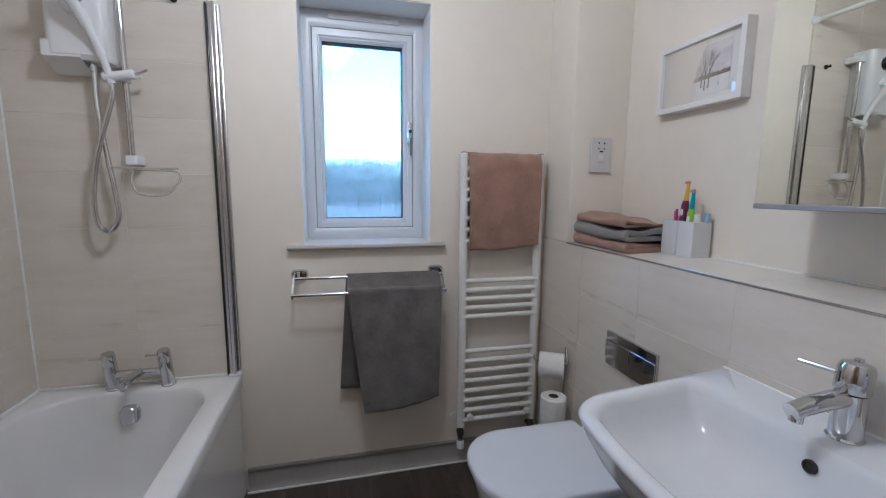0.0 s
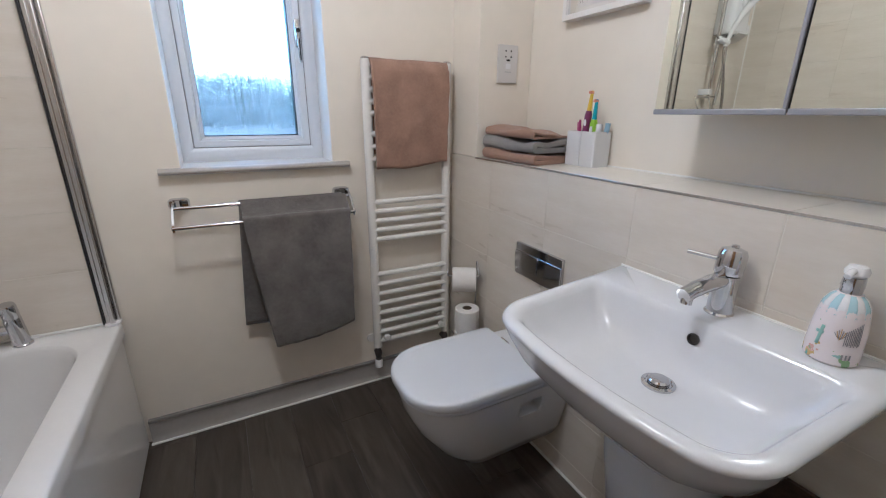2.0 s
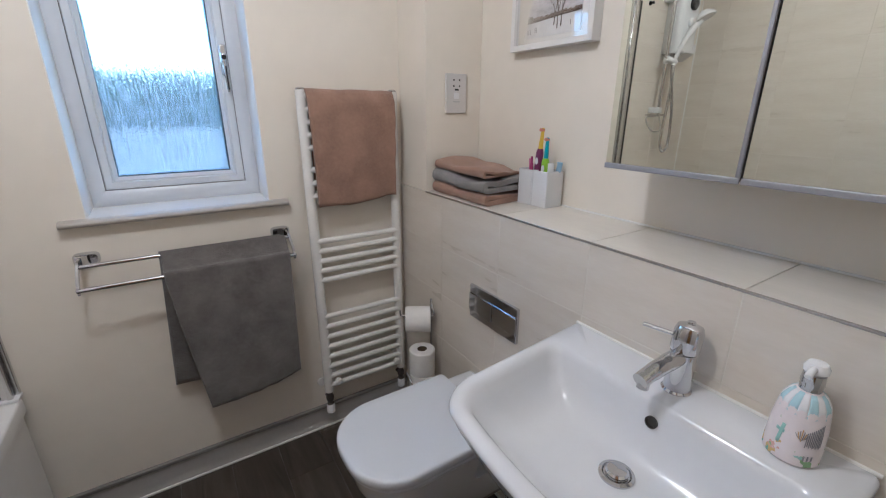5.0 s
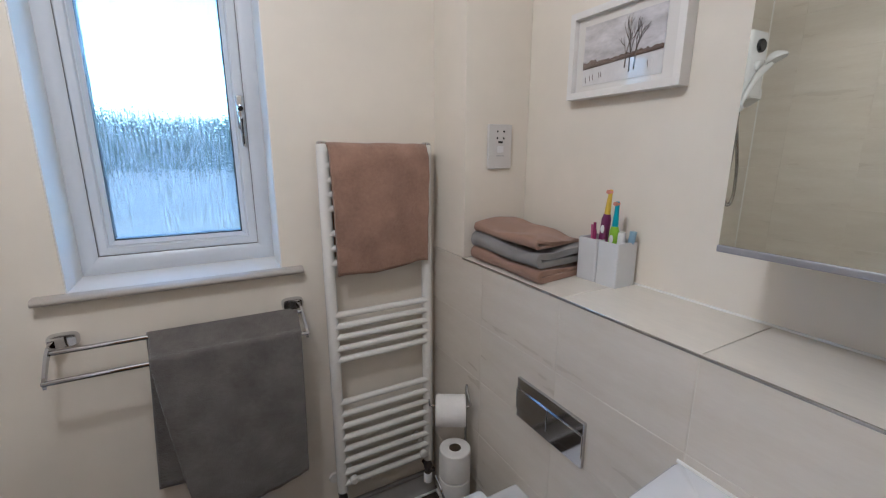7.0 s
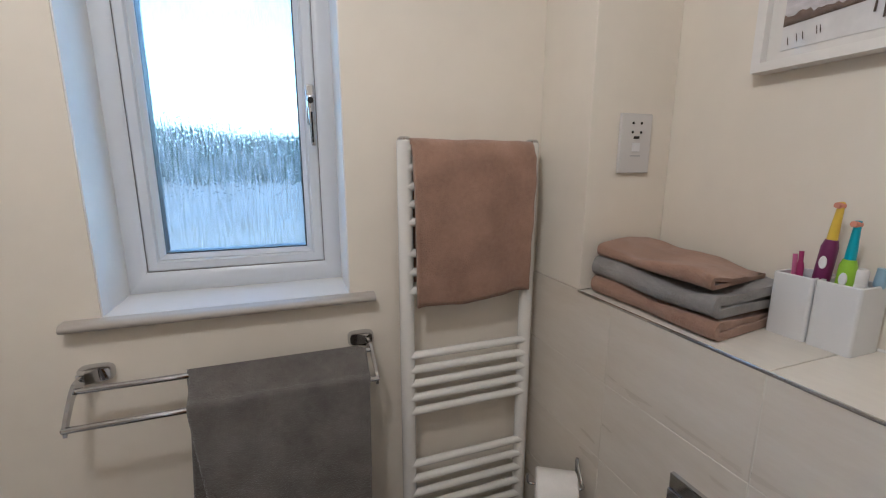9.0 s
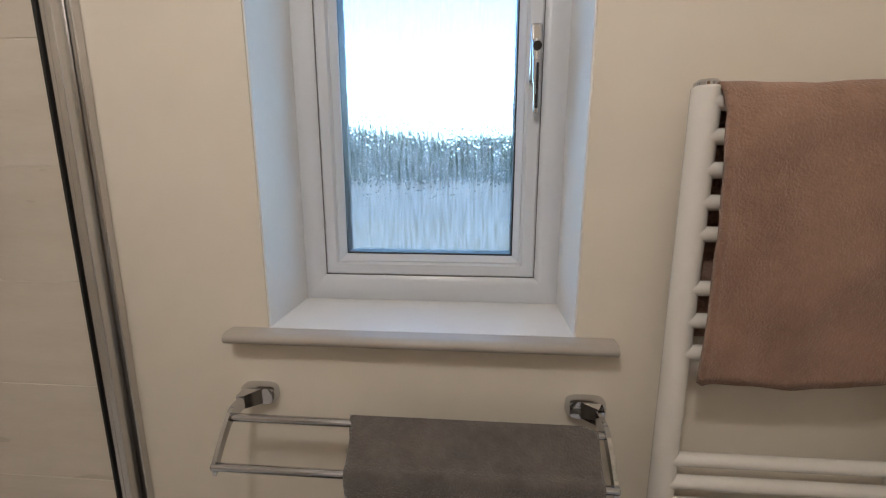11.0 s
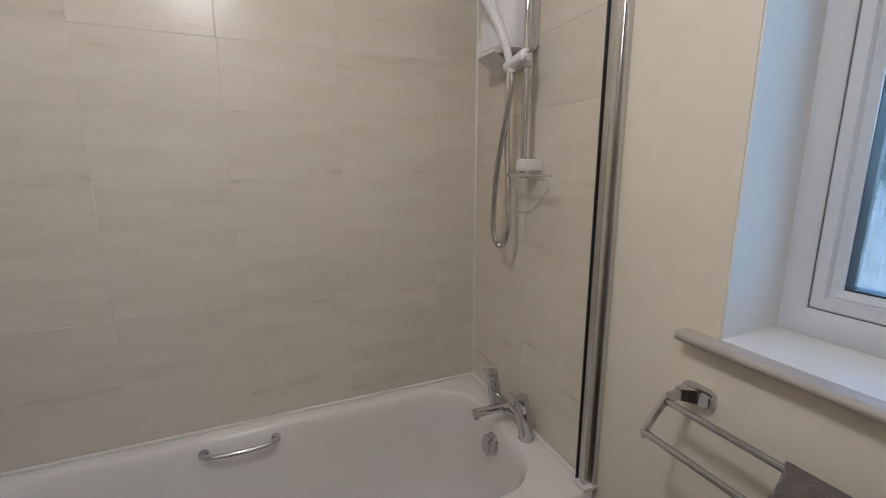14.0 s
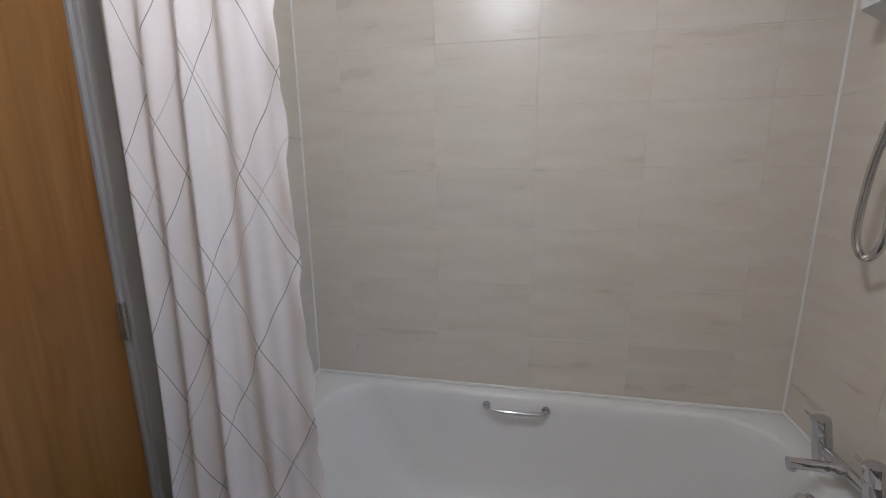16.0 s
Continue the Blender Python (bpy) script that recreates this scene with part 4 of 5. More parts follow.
label_patch("figure_arm", 152, 171, 0.058, 0.064, TEALINK)
soap.scale = (0.90, 0.90, 0.90)
soap.location.y += 0.016

# ---- mirror cabinet ----
cab = thing("mirror_cabinet", (1.37, 0.752, 1.276), "wall-hung bathroom cabinet with mirrored doors", "mirror cabinet")
part("carcass", box(1.290, 0.300, 1.282, XE - 0.002, 1.203, 1.965, 0.002), mat("grey_cabinet", (0.45, 0.45, 0.46), 0.4), cab, "grey cabinet body")
for i in range(3):
    b1 = 1.205 - 0.3015 * i
    d = part("door", box(1.271, b1 - 0.2985, 1.277, 1.289, b1, 1.97, 0.001), SATIN_STEEL, cab, "mirrored door")
    part("mirror", box(1.2675, b1 - 0.2965, 1.286, 1.2705, b1 - 0.002, 1.968), MIRROR, d, "clear mirror glass")
    part("edge_strip", join(box(1.2645, b1 - 0.2985, 1.273, 1.2708, b1, 1.2855, 0.002), box(1.2645, b1 - 0.2985, 1.2857, 1.2708, b1 - 0.2905, 1.97, 0.002)), ALU, d, "aluminium edge strip")

# ---- ceiling lamp ----
lampfix = thing("ceiling_lamp", (LAMP[0], LAMP[1], ZC), "flush round white ceiling lamp", "ceiling lamp")
part("housing", lathe([(0.105, 0), (0.105, -0.03), (0.100, -0.036), (0.092, -0.036), (0.090, -0.012), (0.0, -0.012)], (LAMP[0], LAMP[1], ZC), 40), PLASTIC, lampfix)

# ---- towel radiator ----
rad = thing("towel_radiator", (0.976, 2.14, 0.2), "white ladder towel radiator on the window wall", "radiator")
for px in (0.797, 1.155):
    part("upright", join(rod((px, 2.145, 0.205), (px, 2.145, 1.472), 0.0195, 20, 0.003)), WHITE_METAL, rad)
    part("end_cap", lathe([(0.017, 0), (0.017, 0.004), (0.012, 0.008), (0, 0.009)], (px, 2.145, 1.472), 20), CHROME, rad, "chrome end cap")
    for wz in (0.30, 1.36):
        part("wall_bracket", rod((px + (0.03 if px < 1 else -0.03), 2.15, wz), (px + (0.03 if px < 1 else -0.03), 2.1995, wz), 0.011), WHITE_METAL, rad)
bars = [0.240 + 0.0482 * i for i in range(8)] + [0.742 + 0.0415 * i for i in range(5)] + [1.09 + 0.05 * i for i in range(3)] + [1.27 + 0.045 * i for i in range(5)]
barm = finish("bar", rod((0.797, 2.137, 0), (1.155, 2.137, 0), 0.0115, 16), WHITE_METAL)
for z in bars:
    b = new("bar", barm)
    b.parent = rad
    b.matrix_parent_inverse = world_of(rad).inverted()
    b.location = (0, 0, z)
for vx in (0.835, 1.122):
    part("bracket_knob", lathe([(0.014, 0), (0.016, 0.006), (0.016, 0.016), (0.012, 0.020), (0, 0.021)], (vx, 2.126, 0.262), 20, (0, -1, 0)), WHITE_METAL, rad)
for vx in (0.797, 1.155):
    vl = part("valve", join(lathe([(0.013, 0), (0.016, 0.006), (0.012, 0.012), (0.014, 0.02), (0.017, 0.03), (0.017, 0.045), (0.013, 0.052), (0.012, 0.07)], (vx, 2.145, 0.137), 20), rod((vx, 2.145, 0.165), (vx, 2.185, 0.165), 0.010)), DARKMETAL, rad, "dark metal radiator valve")
    part("valve_head", lathe([(0.016, -0.042), (0.018, -0.04), (0.018, -0.006), (0.014, 0), (0, 0)], (vx, 2.145, 0.139), 20), PLASTIC, vl, "white valve cap")
solid("pipe_cover", lathe([(0.022, 0), (0.020, 0.008), (0, 0.009)], (0.782, 2.1995, 0.232), 20, (0, -1, 0)), WHITE_METAL, "small white round cover on the wall by the radiator", "pipe cover")


def hung_towel(xa, xb, bar, front_z, back_z, seed, flare=0.0, nx=44, lean=0.0, gap=0.012):
    """A towel laid over a bar: front fall, over the bar, back fall."""
    yb, zb = yf, zf = bar
    path = []
    n = 26
    for i in range(n):
        t = i / n
        path.append((yf - gap - 0.012 * math.sin(t * 2.2), front_z + (zf - front_z) * t, 1 - t, 1))
    for k in range(7):
        a = radians(180 - 180 * k / 6)
        path.append((yf + gap * math.cos(a), zf + gap * math.sin(a), 0, 1))
    m = 18
    for i in range(1, m + 1):
        t = i / m
        path.append((yb + gap + 0.004 * math.sin(t * 3), zb - (zb - back_z) * t, t, -1))
    rows = []
    for y, z, fall, side in path:
        row = []
        for i in range(nx + 1):
            u = i / nx
            x = xa + (xb - xa) * u + flare * fall * (1 - u) * (1 if side > 0 else -1.2) + lean * fall * (1 if side > 0 else 0)
            dz = (0.006 * math.sin(u * 7 + seed) + 0.02 * u * (1 if side > 0 else 0)) * fall
            dy = wob((x * 6, z * 3, seed), 1.0, 0.017 * (0.2 + fall), seed) + wob((x * 22, z * 16, seed), 1.0, 0.006, seed)
            lip = 0.004 * max(0.0, abs(u - 0.5) * 2 - 0.93) / 0.07
            row.append((x, min(y + (dy - lip if side >= 0 else min(0.0, dy)), 2.188), z + dz + wob((x * 18, seed, 0.0), 1.0, 0.004, seed)))
        rows.append(row)
    return sheet(rows)


pt = thing("pink_towel", (0.975, 2.13, 1.47), "dusty pink terry towel folded over the radiator", "towel")
thick(part("cloth", hung_towel(0.806, 1.146, (2.140, 1.446), 1.044, 1.10, 1.3, 0.01, gap=0.020), PINK, pt, angle=80), 0.010, 1)

# ---- double towel rail ----
def squarish(c):
    return math.copysign(abs(c) ** 0.55, c)


dbl = thing("double_towel_rail", (0.39, 2.15, 0.93), "polished chrome double towel rail below the window", "towel rail")
for px, s in ((0.082, 1), (0.694, -1)):
    cx = px + s * 0.014
    pts = bend([(px + s * 0.004, 2.155, 0.962), (px, 2.122, 0.956), (px - s * 0.004, 2.098, 0.925), (px - s * 0.006, 2.074, 0.890)], 5)
    arm = loft([[(p.x - 0.0035, p.y, p.z - 0.011), (p.x + 0.0035, p.y, p.z - 0.011), (p.x + 0.0035, p.y, p.z + 0.011), (p.x - 0.0035, p.y, p.z + 0.011)] for p in pts])
    br = part("bracket", join(loft([[(cx + w * squarish(math.cos(2 * math.pi * i / 28)), y, 0.957 + h * squarish(math.sin(2 * math.pi * i / 28))) for i in range(28)] for w, h, y in ((0.034, 0.020, 2.1995), (0.034, 0.020, 2.188), (0.029, 0.016, 2.181))]),
                              loft([[(cx - s * 0.024, 2.181, 0.943), (cx + s * 0.010, 2.181, 0.943), (cx + s * 0.010, 2.181, 0.972), (cx - s * 0.024, 2.181, 0.972)], [(px - 0.006, 2.15, 0.950), (px + 0.006, 2.15, 0.950), (px + 0.006, 2.15, 0.974), (px - 0.006, 2.15, 0.974)]])), CHROME, dbl, "chrome wall bracket")
    part("arm", arm, CHROME, dbl)
part("upper_bar", rod((0.084, 2.122, 0.952), (0.692, 2.122, 0.952), 0.0068, 14), CHROME, dbl)
part("lower_bar", rod((0.070, 2.077, 0.893), (0.706, 2.077, 0.893), 0.0068, 14, 0.002), CHROME, dbl)
gt = thing("grey_bath_towel", (0.49, 2.10, 0.95), "grey terry bath towel hanging over the rail", "towel")


def rail_towel():
    """Over both bars: the front fall narrows to the right and hangs lower at one corner, the back fall stays close to the wall."""
    rows, nx = [], 56
    front, over, back = 34, 12, 20
    for k in range(front + over + back + 1):
        row = []
        for i in range(nx + 1):
            u = i / nx
            if k < front:
                f = 1 - k / front
                low = 0.376 + 0.040 * u - 0.012 * math.sin(math.pi * u)
                x = (0.290 + 0.058 * f ** 1.15) * (1 - u) + (0.680 - 0.010 * f) * u
                y = 2.063 - 0.010 * math.sin(f * 2.2) + wob((x * 5, f * 2, 0), 1.0, 0.016 * f, 4.2) + wob((x * 16, f * 7, 0), 1.0, 0.005, 2.2) + wob((x * 34, f * 22, 0), 1.0, 0.0035 * f, 7.0)
                z = 0.897 + (low - 0.897) * f + wob((x * 14, 2.0, 0), 1.0, 0.005 * f, 1.7)
            elif k < front + over:
                g = (k - front) / over
                a = radians(180 - 90 * min(1.0, g * 3))
                if g < 1 / 3:
                    x, y, z = 0.290, 2.077 + 0.014 * math.cos(a), 0.897 + 0.014 * math.sin(a)
                else:
                    h = (g - 1 / 3) * 1.5
                    x, y, z = 0.290, 2.077 + 0.045 * h, 0.911 + 0.055 * h - 0.005 * math.sin(math.pi * h)
                x = 0.290 * (1 - u) + 0.682 * u
                z += wob((x * 9, g * 3, 0), 1.0, 0.003, 8.0)
            else:
                f = (k - front - over) / back
                x = (0.286 - 0.036 * f) * (1 - u) + (0.660 - 0.02 * f) * u
                y = min(2.186, 2.124 + 0.016 * min(1.0, f * 6) + 0.020 * f + wob((x * 8, f * 3, 0), 1.0, 0.010 * f, 6.0))
                z = 0.966 + (0.450 - 0.02 * u - 0.966) * f
            row.append((x, y, z))
        rows.append(row)
    return sheet(rows)


thick(part("cloth", rail_towel(), GREY, gt, angle=80), 0.010, 1)

# ---- picture ----
pic = thing("framed_picture", (1.45, 1.598, 1.6), "white box-framed winter landscape print on the wall", "picture")
PY0, PY1, PZ0, PZ1 = 1.425, 1.772, 1.597, 1.828


def side_frame(y0, z0, y1, z1, w, xf, xb):
    prof = [(0, xb), (0, xf), (w, xf), (w, xf + 0.016)]
    rings = [[(x, cy + sy * d, cz + sz * d) for d, x in prof] for sy, sz, cy, cz in ((1, 1, y0, z0), (-1, 1, y1, z0), (-1, -1, y1, z1), (1, -1, y0, z1))]
    return loft(rings + [rings[0]], caps=(False, False), closed=False)


part("frame", join(side_frame(PY0, PZ0, PY1, PZ1, 0.018, 1.437, XE - 0.001)), mat("white_frame_paint", (0.80, 0.78, 0.75), 0.4, vary=0.03), pic, "white box frame", angle=20)
part("mount", box(1.4535, PY0 + 0.017, PZ0 + 0.017, 1.458, PY1 - 0.017, PZ1 - 0.017), mat("off_white_mount", (0.74, 0.72, 0.69), 0.8, vary=0.02), pic, "off-white card mount")
ay0, ay1, az0, az1 = 1.482, 1.728, 1.632, 1.788
part("snow", box(1.4515, ay0, az0, 1.4535, ay1, az0 + 0.052), mat("printed_snow", (0.72, 0.71, 0.71), 0.6, vary=0.1, scale=30), pic)
part("sky", box(1.4515, ay0, az0 + 0.052, 1.4535, ay1, az1), mat("printed_sky", (0.60, 0.58, 0.60), 0.6, vary=0.35, scale=14, fine=60, stretch=(1, 1, 2.5)), pic)
tr = random.Random(3)
hedge_rows = []
for i in range(41):
    y = ay0 + (ay1 - ay0) * i / 40
    lift = 0.012 * (1 - i / 40)
    hedge_rows.append([(1.4508, y, az0 + 0.043 + lift), (1.4508, y, az0 + 0.052 + lift + tr.uniform(0, 0.007) + (0.006 if i > 32 else 0))])
thick(part("hedgerow", sheet(hedge_rows), mat("printed_brown", (0.16, 0.11, 0.085), 0.7, vary=0.3, scale=60), pic), 0.0006)


def twig(p, ang, length, r, depth, out):
    q = (p[0] + math.sin(ang) * length, p[1] + math.cos(ang) * length)
    mid = ((p[0] + q[0]) / 2 + tr.uniform(-0.002, 0.002), (p[1] + q[1]) / 2)
    out.append(tube([(1.4503, p[0], p[1]), (1.4503, mid[0], mid[1]), (1.4503, q[0], q[1])], [r, r * 0.8, r * 0.6], 5))
    if depth:
        for k in range(3 if depth > 1 else 2):
            twig(q, ang + tr.uniform(-0.55, 0.55), length * tr.uniform(0.6, 0.85), r * 0.62, depth - 1, out)


limbs = []
for ty, tz, h in ((1.574, az0 + 0.016, 0.046), (1.560, az0 + 0.020, 0.041), (1.588, az0 + 0.028, 0.032)):
    twig((ty, tz), tr.uniform(-0.12, 0.12), h, 0.0019, 3, limbs)
INK = mat("printed_tree_ink", (0.10, 0.075, 0.06), 0.7, vary=0.2)
part("tree", join(*limbs), INK, pic)
for y, k in ((1.715, 0), (1.70, 0.003), (1.690, 0.004), (1.668, 0.008), (1.662, 0.008), (1.520, 0.012)):
    part("fence_post", tube([(1.4503, y, az0 + 0.008 + k), (1.4503, y + 0.002, az0 + 0.022 + k)], 0.0008, 5), INK, pic)
PG = bpy.data.materials.new("picture_glass")
PG.use_nodes = True
pn, pl = PG.node_tree.nodes, PG.node_tree.links
pn.remove(pn["Principled BSDF"])
tr_, gs_, fr_, mx_ = pn.new("ShaderNodeBsdfTransparent"), pn.new("ShaderNodeBsdfGlossy"), pn.new("ShaderNodeFresnel"), pn.new("ShaderNodeMixShader")
gs_.inputs["Roughness"].default_value = 0.02
fr_.inputs["IOR"].default_value = 1.35
pl.new(fr_.outputs[0], mx_.inputs[0]), pl.new(tr_.outputs[0], mx_.inputs[1]), pl.new(gs_.outputs[0], mx_.inputs[2]), pl.new(mx_.outputs[0], pn["Material Output"].inputs["Surface"])
pgl = part("glazing", sheet([[(1.447, PY0 + 0.0175, PZ0 + 0.0175), (1.447, PY1 - 0.0175, PZ0 + 0.0175)], [(1.447, PY0 + 0.0175, PZ1 - 0.0175), (1.447, PY1 - 0.0175, PZ1 - 0.0175)]]), PG, pic, "clear picture glass")
pgl.visible_shadow = False

# ---- shaver socket ----
sock = thing("shaver_socket", (1.35, 1.98, 1.393), "white shaver socket plate on the boxed column", "socket")
part("plate", box(1.302, 1.974, 1.393, 1.398, 1.9848, 1.538, 0.003), mat("matt_white_socket", (0.64, 0.62, 0.60), 0.45, vary=0.02), sock)
# Black discs and a bar on the plate paint the dark inside the pin openings.
for ox in (-0.013, 0.013):
    for oz in (0.10, 0.122):
        part("pin_hole", rod((1.350 + ox, 1.9745, 1.393 + oz), (1.350 + ox, 1.9732, 1.393 + oz), 0.0034, 12), BLACK, sock)
part("pin_slot", box(1.341, 1.9732, 1.477, 1.359, 1.9745, 1.4835), BLACK, sock)
part("rocker", box(1.338, 1.9718, 1.446, 1.362, 1.9745, 1.468, 0.001), PLASTIC, sock)
part("print_bar", box(1.334, 1.9734, 1.434, 1.366, 1.9745, 1.4375), mat("grey_socket_print", (0.45, 0.45, 0.45), 0.5), sock)

# ---- folded towels on the ledge ----
LT = LZ + 0.0125


def folded(x0, x1, y0, y1, z, h, t, seed, turn, slope=0.0, droop=0.0):
    """A towel folded in two along its front edge: lower layer, round fold, upper layer; the near end shows the layers."""
    r = (h - t) / 2
    path = [(x1 - (x1 - x0 - r) * k / 14, z + t / 2, 0.0) for k in range(15)]
    path += [(x0 + r - r * math.sin(radians(180 * k / 10)), z + t / 2 + r - r * math.cos(radians(180 * k / 10)), k / 10) for k in range(1, 10)]
    path += [(x0 + r + (x1 - x0 - r) * k / 14, z + h - t / 2, 1.0) for k in range(15)]
    rows, n = [], 34
    for x, zz, up in path:
        row = []
        for k in range(n + 1):
            v = k / n
            y = y0 + (y1 - y0) * v + turn * (x - x0) + up * wob((x * 12, 0.0, 0.0), 1.0, 0.016, seed)
            lift = up * (wob((x * 7, y * 7, seed), 1.0, 0.020, seed) + 0.4 * wob((x * 19, y * 19, seed), 1.0, 0.008, seed)) + slope * (v - 0.2) * (0.4 + 0.6 * up)
            lift -= droop * max(0.0, 1 - v / 0.25) ** 1.5
            row.append((x + wob((y * 9, zz * 20, 0.0), 1.0, 0.010, seed + 3), y, max(z + t / 2, zz + lift)))
        rows.append(row)
    return sheet(rows)


def stacked(z, h, t, y0, seed, turn, material, label, slope=0.0, droop=0.0, x0=1.236, x1=1.440, y1=1.955):
    ob = solid("folded_towel", folded(x0, x1, y0, y1, z, h, t, seed, turn, slope, droop), material, label, "towel", "towels on the ledge", angle=80)
    thick(ob, t, 0)
    soft = ob.modifiers.new("soft_edges", "BEVEL")
    soft.width, soft.segments, soft.limit_method, soft.angle_limit = t * 0.38, 3, "ANGLE", radians(50)


stacked(LT + 0.0015, 0.037, 0.0165, 1.622, 1.1, 0.13, PINK, "dusty pink towel folded at the bottom of the stack")
stacked(LT + 0.042, 0.042, 0.0175, 1.628, 2.7, 0.10, LGREY, "grey towel folded in the middle of the stack", slope=0.008)
stacked(LT + 0.090, 0.021, 0.0085, 1.650, 3.9, 0.17, PINK, "dusty pink towel folded on top of the stack", slope=0.018, droop=0.004, x0=1.242, x1=1.430)

# ---- toothbrush holder ----
pot = thing("toothbrush_holder", (1.425, 1.571, LT), "white ceramic toothbrush holder with two compartments", "toothbrush holder")
for y0, y1 in ((1.503, 1.5695), (1.5715, 1.638)):
    part("compartment", loft([rrect(1.386, y0, 1.466, y1, LT, 0.006), rrect(1.386, y0, 1.466, y1, LT + 0.118, 0.006), rrect(1.388, y0 + 0.002, 1.464, y1 - 0.002, LT + 0.120, 0.005), rrect(1.391, y0 + 0.005, 1.461, y1 - 0.005, LT + 0.119, 0.004), rrect(1.391, y0 + 0.005, 1.461, y1 - 0.005, LT + 0.012, 0.004)]), CHINA, pot)
YEL, TEAL = mat("yellow_plastic", (0.72, 0.50, 0.05), 0.3), mat("teal_plastic", (0.02, 0.36, 0.46), 0.3)
PUR, LIME, MAG = mat("purple_plastic", (0.16, 0.02, 0.10), 0.3), mat("lime_plastic", (0.30, 0.56, 0.03), 0.3), mat("magenta_plastic", (0.34, 0.03, 0.14), 0.35)
PEACH, SKYB = mat("peach_bristle", (0.66, 0.28, 0.20), 0.7), mat("pale_blue_plastic", (0.30, 0.46, 0.60), 0.3)


def brush(bx, by, lean, body, neck, head, h, label):
    z = LT + 0.02
    th = thing("electric_toothbrush", (bx, by, z), label, "toothbrush", "toothbrushes in the holder")
    top = Vector((bx + lean[0], by + lean[1], z + h))
    d = (top - Vector((bx, by, z))).normalized()
    b = Vector((bx, by, z))
    part("body", lathe([(0.011, 0), (0.0135, 0.01), (0.0125, h * 0.70), (0.009, h * 0.76), (0, h * 0.765)], b, 18, d), body, th)
    part("button", moved(lathe([(0.0062, 0), (0.0055, 0.002), (0, 0.0022)], (0, 0, 0), 18, (-1, 0, 0)), Matrix.Translation(b + d * (h * 0.58) + Vector((-0.0122, -0.002, 0))) @ Matrix.Diagonal((1, 1, 1.9, 1))), PLASTIC, th)
    part("neck", lathe([(0.0080, 0), (0.0076, 0.012), (0.0058, 0.045), (0.0048, 0.066), (0, 0.067)], b + d * h * 0.76, 14, d), neck, th)
    e = b + d * (h * 0.76 + 0.06)
    part("brush_head", join(lathe([(0.0055, -0.004), (0.006, 0), (0.0055, 0.005), (0, 0.006)], e, 14, (-1, 0.1, 0.1)), lathe([(0.0048, 0.005), (0.005, 0.011), (0, 0.0115)], e, 14, (-1, 0.1, 0.1))), head, th)


brush(1.412, 1.582, (0.006, -0.014), PUR, YEL, PEACH, 0.222, "purple and yellow electric toothbrush in the holder")
brush(1.410, 1.542, (0.002, -0.004), LIME, TEAL, PEACH, 0.184, "green and teal electric toothbrush in the holder")
solid("small_toothbrush", tube(bend([(1.425, 1.615, LT + 0.013), (1.427, 1.617, LT + 0.10), (1.428, 1.620, LT + 0.158)], 6), [0.006] * 10 + [0.004] * 3, 12), MAG, "magenta child toothbrush in the holder", "toothbrush", "toothbrushes in the holder")
solid("thin_toothbrush", tube(bend([(1.432, 1.628, LT + 0.013), (1.432, 1.629, LT + 0.10), (1.432, 1.632, LT + 0.15)], 6), 0.004, 10), mat("pink_plastic", (0.52, 0.14, 0.28), 0.35), "pink toothbrush in the holder", "toothbrush", "toothbrushes in the holder")
tp = thing("toothpaste_tube", (1.424, 1.530, LT + 0.012), "white toothpaste tube standing in the holder", "toothpaste")
part("tube", lathe([(0.016, 0), (0.016, 0.10), (0.014, 0.108)], (1.424, 1.530, LT + 0.0125), 20), PLASTIC, tp)
part("cap", lathe([(0.0135, 0), (0.014, 0.022), (0.012, 0.026), (0, 0.026)], (1.424, 1.530, LT + 0.119), 20), PLASTIC, tp)
solid("blue_toothbrush", tube(bend([(1.440, 1.512, LT + 0.013), (1.443, 1.510, LT + 0.10), (1.446, 1.507, LT + 0.148)], 6), [0.0045] * 8 + [0.009] * 5, 12), SKYB, "pale blue toothbrush leaning in the holder", "toothbrush", "toothbrushes in the holder")

# ---- toilet roll stand ----
stand = thing("toilet_roll_stand", (1.14, 1.90, 0), "chrome wire toilet roll stand in the corner", "toilet roll stand")
SX, SY = 1.124, 1.875
part("pole", tube(bend([(1.200, 1.93, 0.01), (1.201, 1.93, 0.3), (1.202, 1.93, 0.60), (1.202, 1.928, 0.645)], 6), 0.0045, 10), CHROME, stand)
part("base_ring", tube(bend([(SX + 0.07 * math.cos(a), SY + 0.07 * math.sin(a), 0.012) for a in [2 * math.pi * i / 12 for i in range(13)]], 3), 0.005, 8), CHROME, stand)
part("base_strut", tube([(1.188, 1.90, 0.012), (1.20, 1.93, 0.012)], 0.005, 8), CHROME, stand)
part("roll_arm", tube(bend([(1.202, 1.928, 0.645), (1.200, 1.922, 0.630), (1.196, 1.900, 0.598), (1.185, 1.884, 0.592), (1.13, 1.9145, 0.592), (1.075, 1.946, 0.592), (1.066, 1.951, 0.600), (1.065, 1.952, 0.616)], 6), 0.004, 8), CHROME, stand)
part("hoop", tube(bend([(1.064, 1.845, 0.012), (1.062, 1.838, 0.14), (1.064, 1.832, 0.27), (1.062, 1.860, 0.325), (1.064, 1.905, 0.345)], 6), 0.004, 8), CHROME, stand)


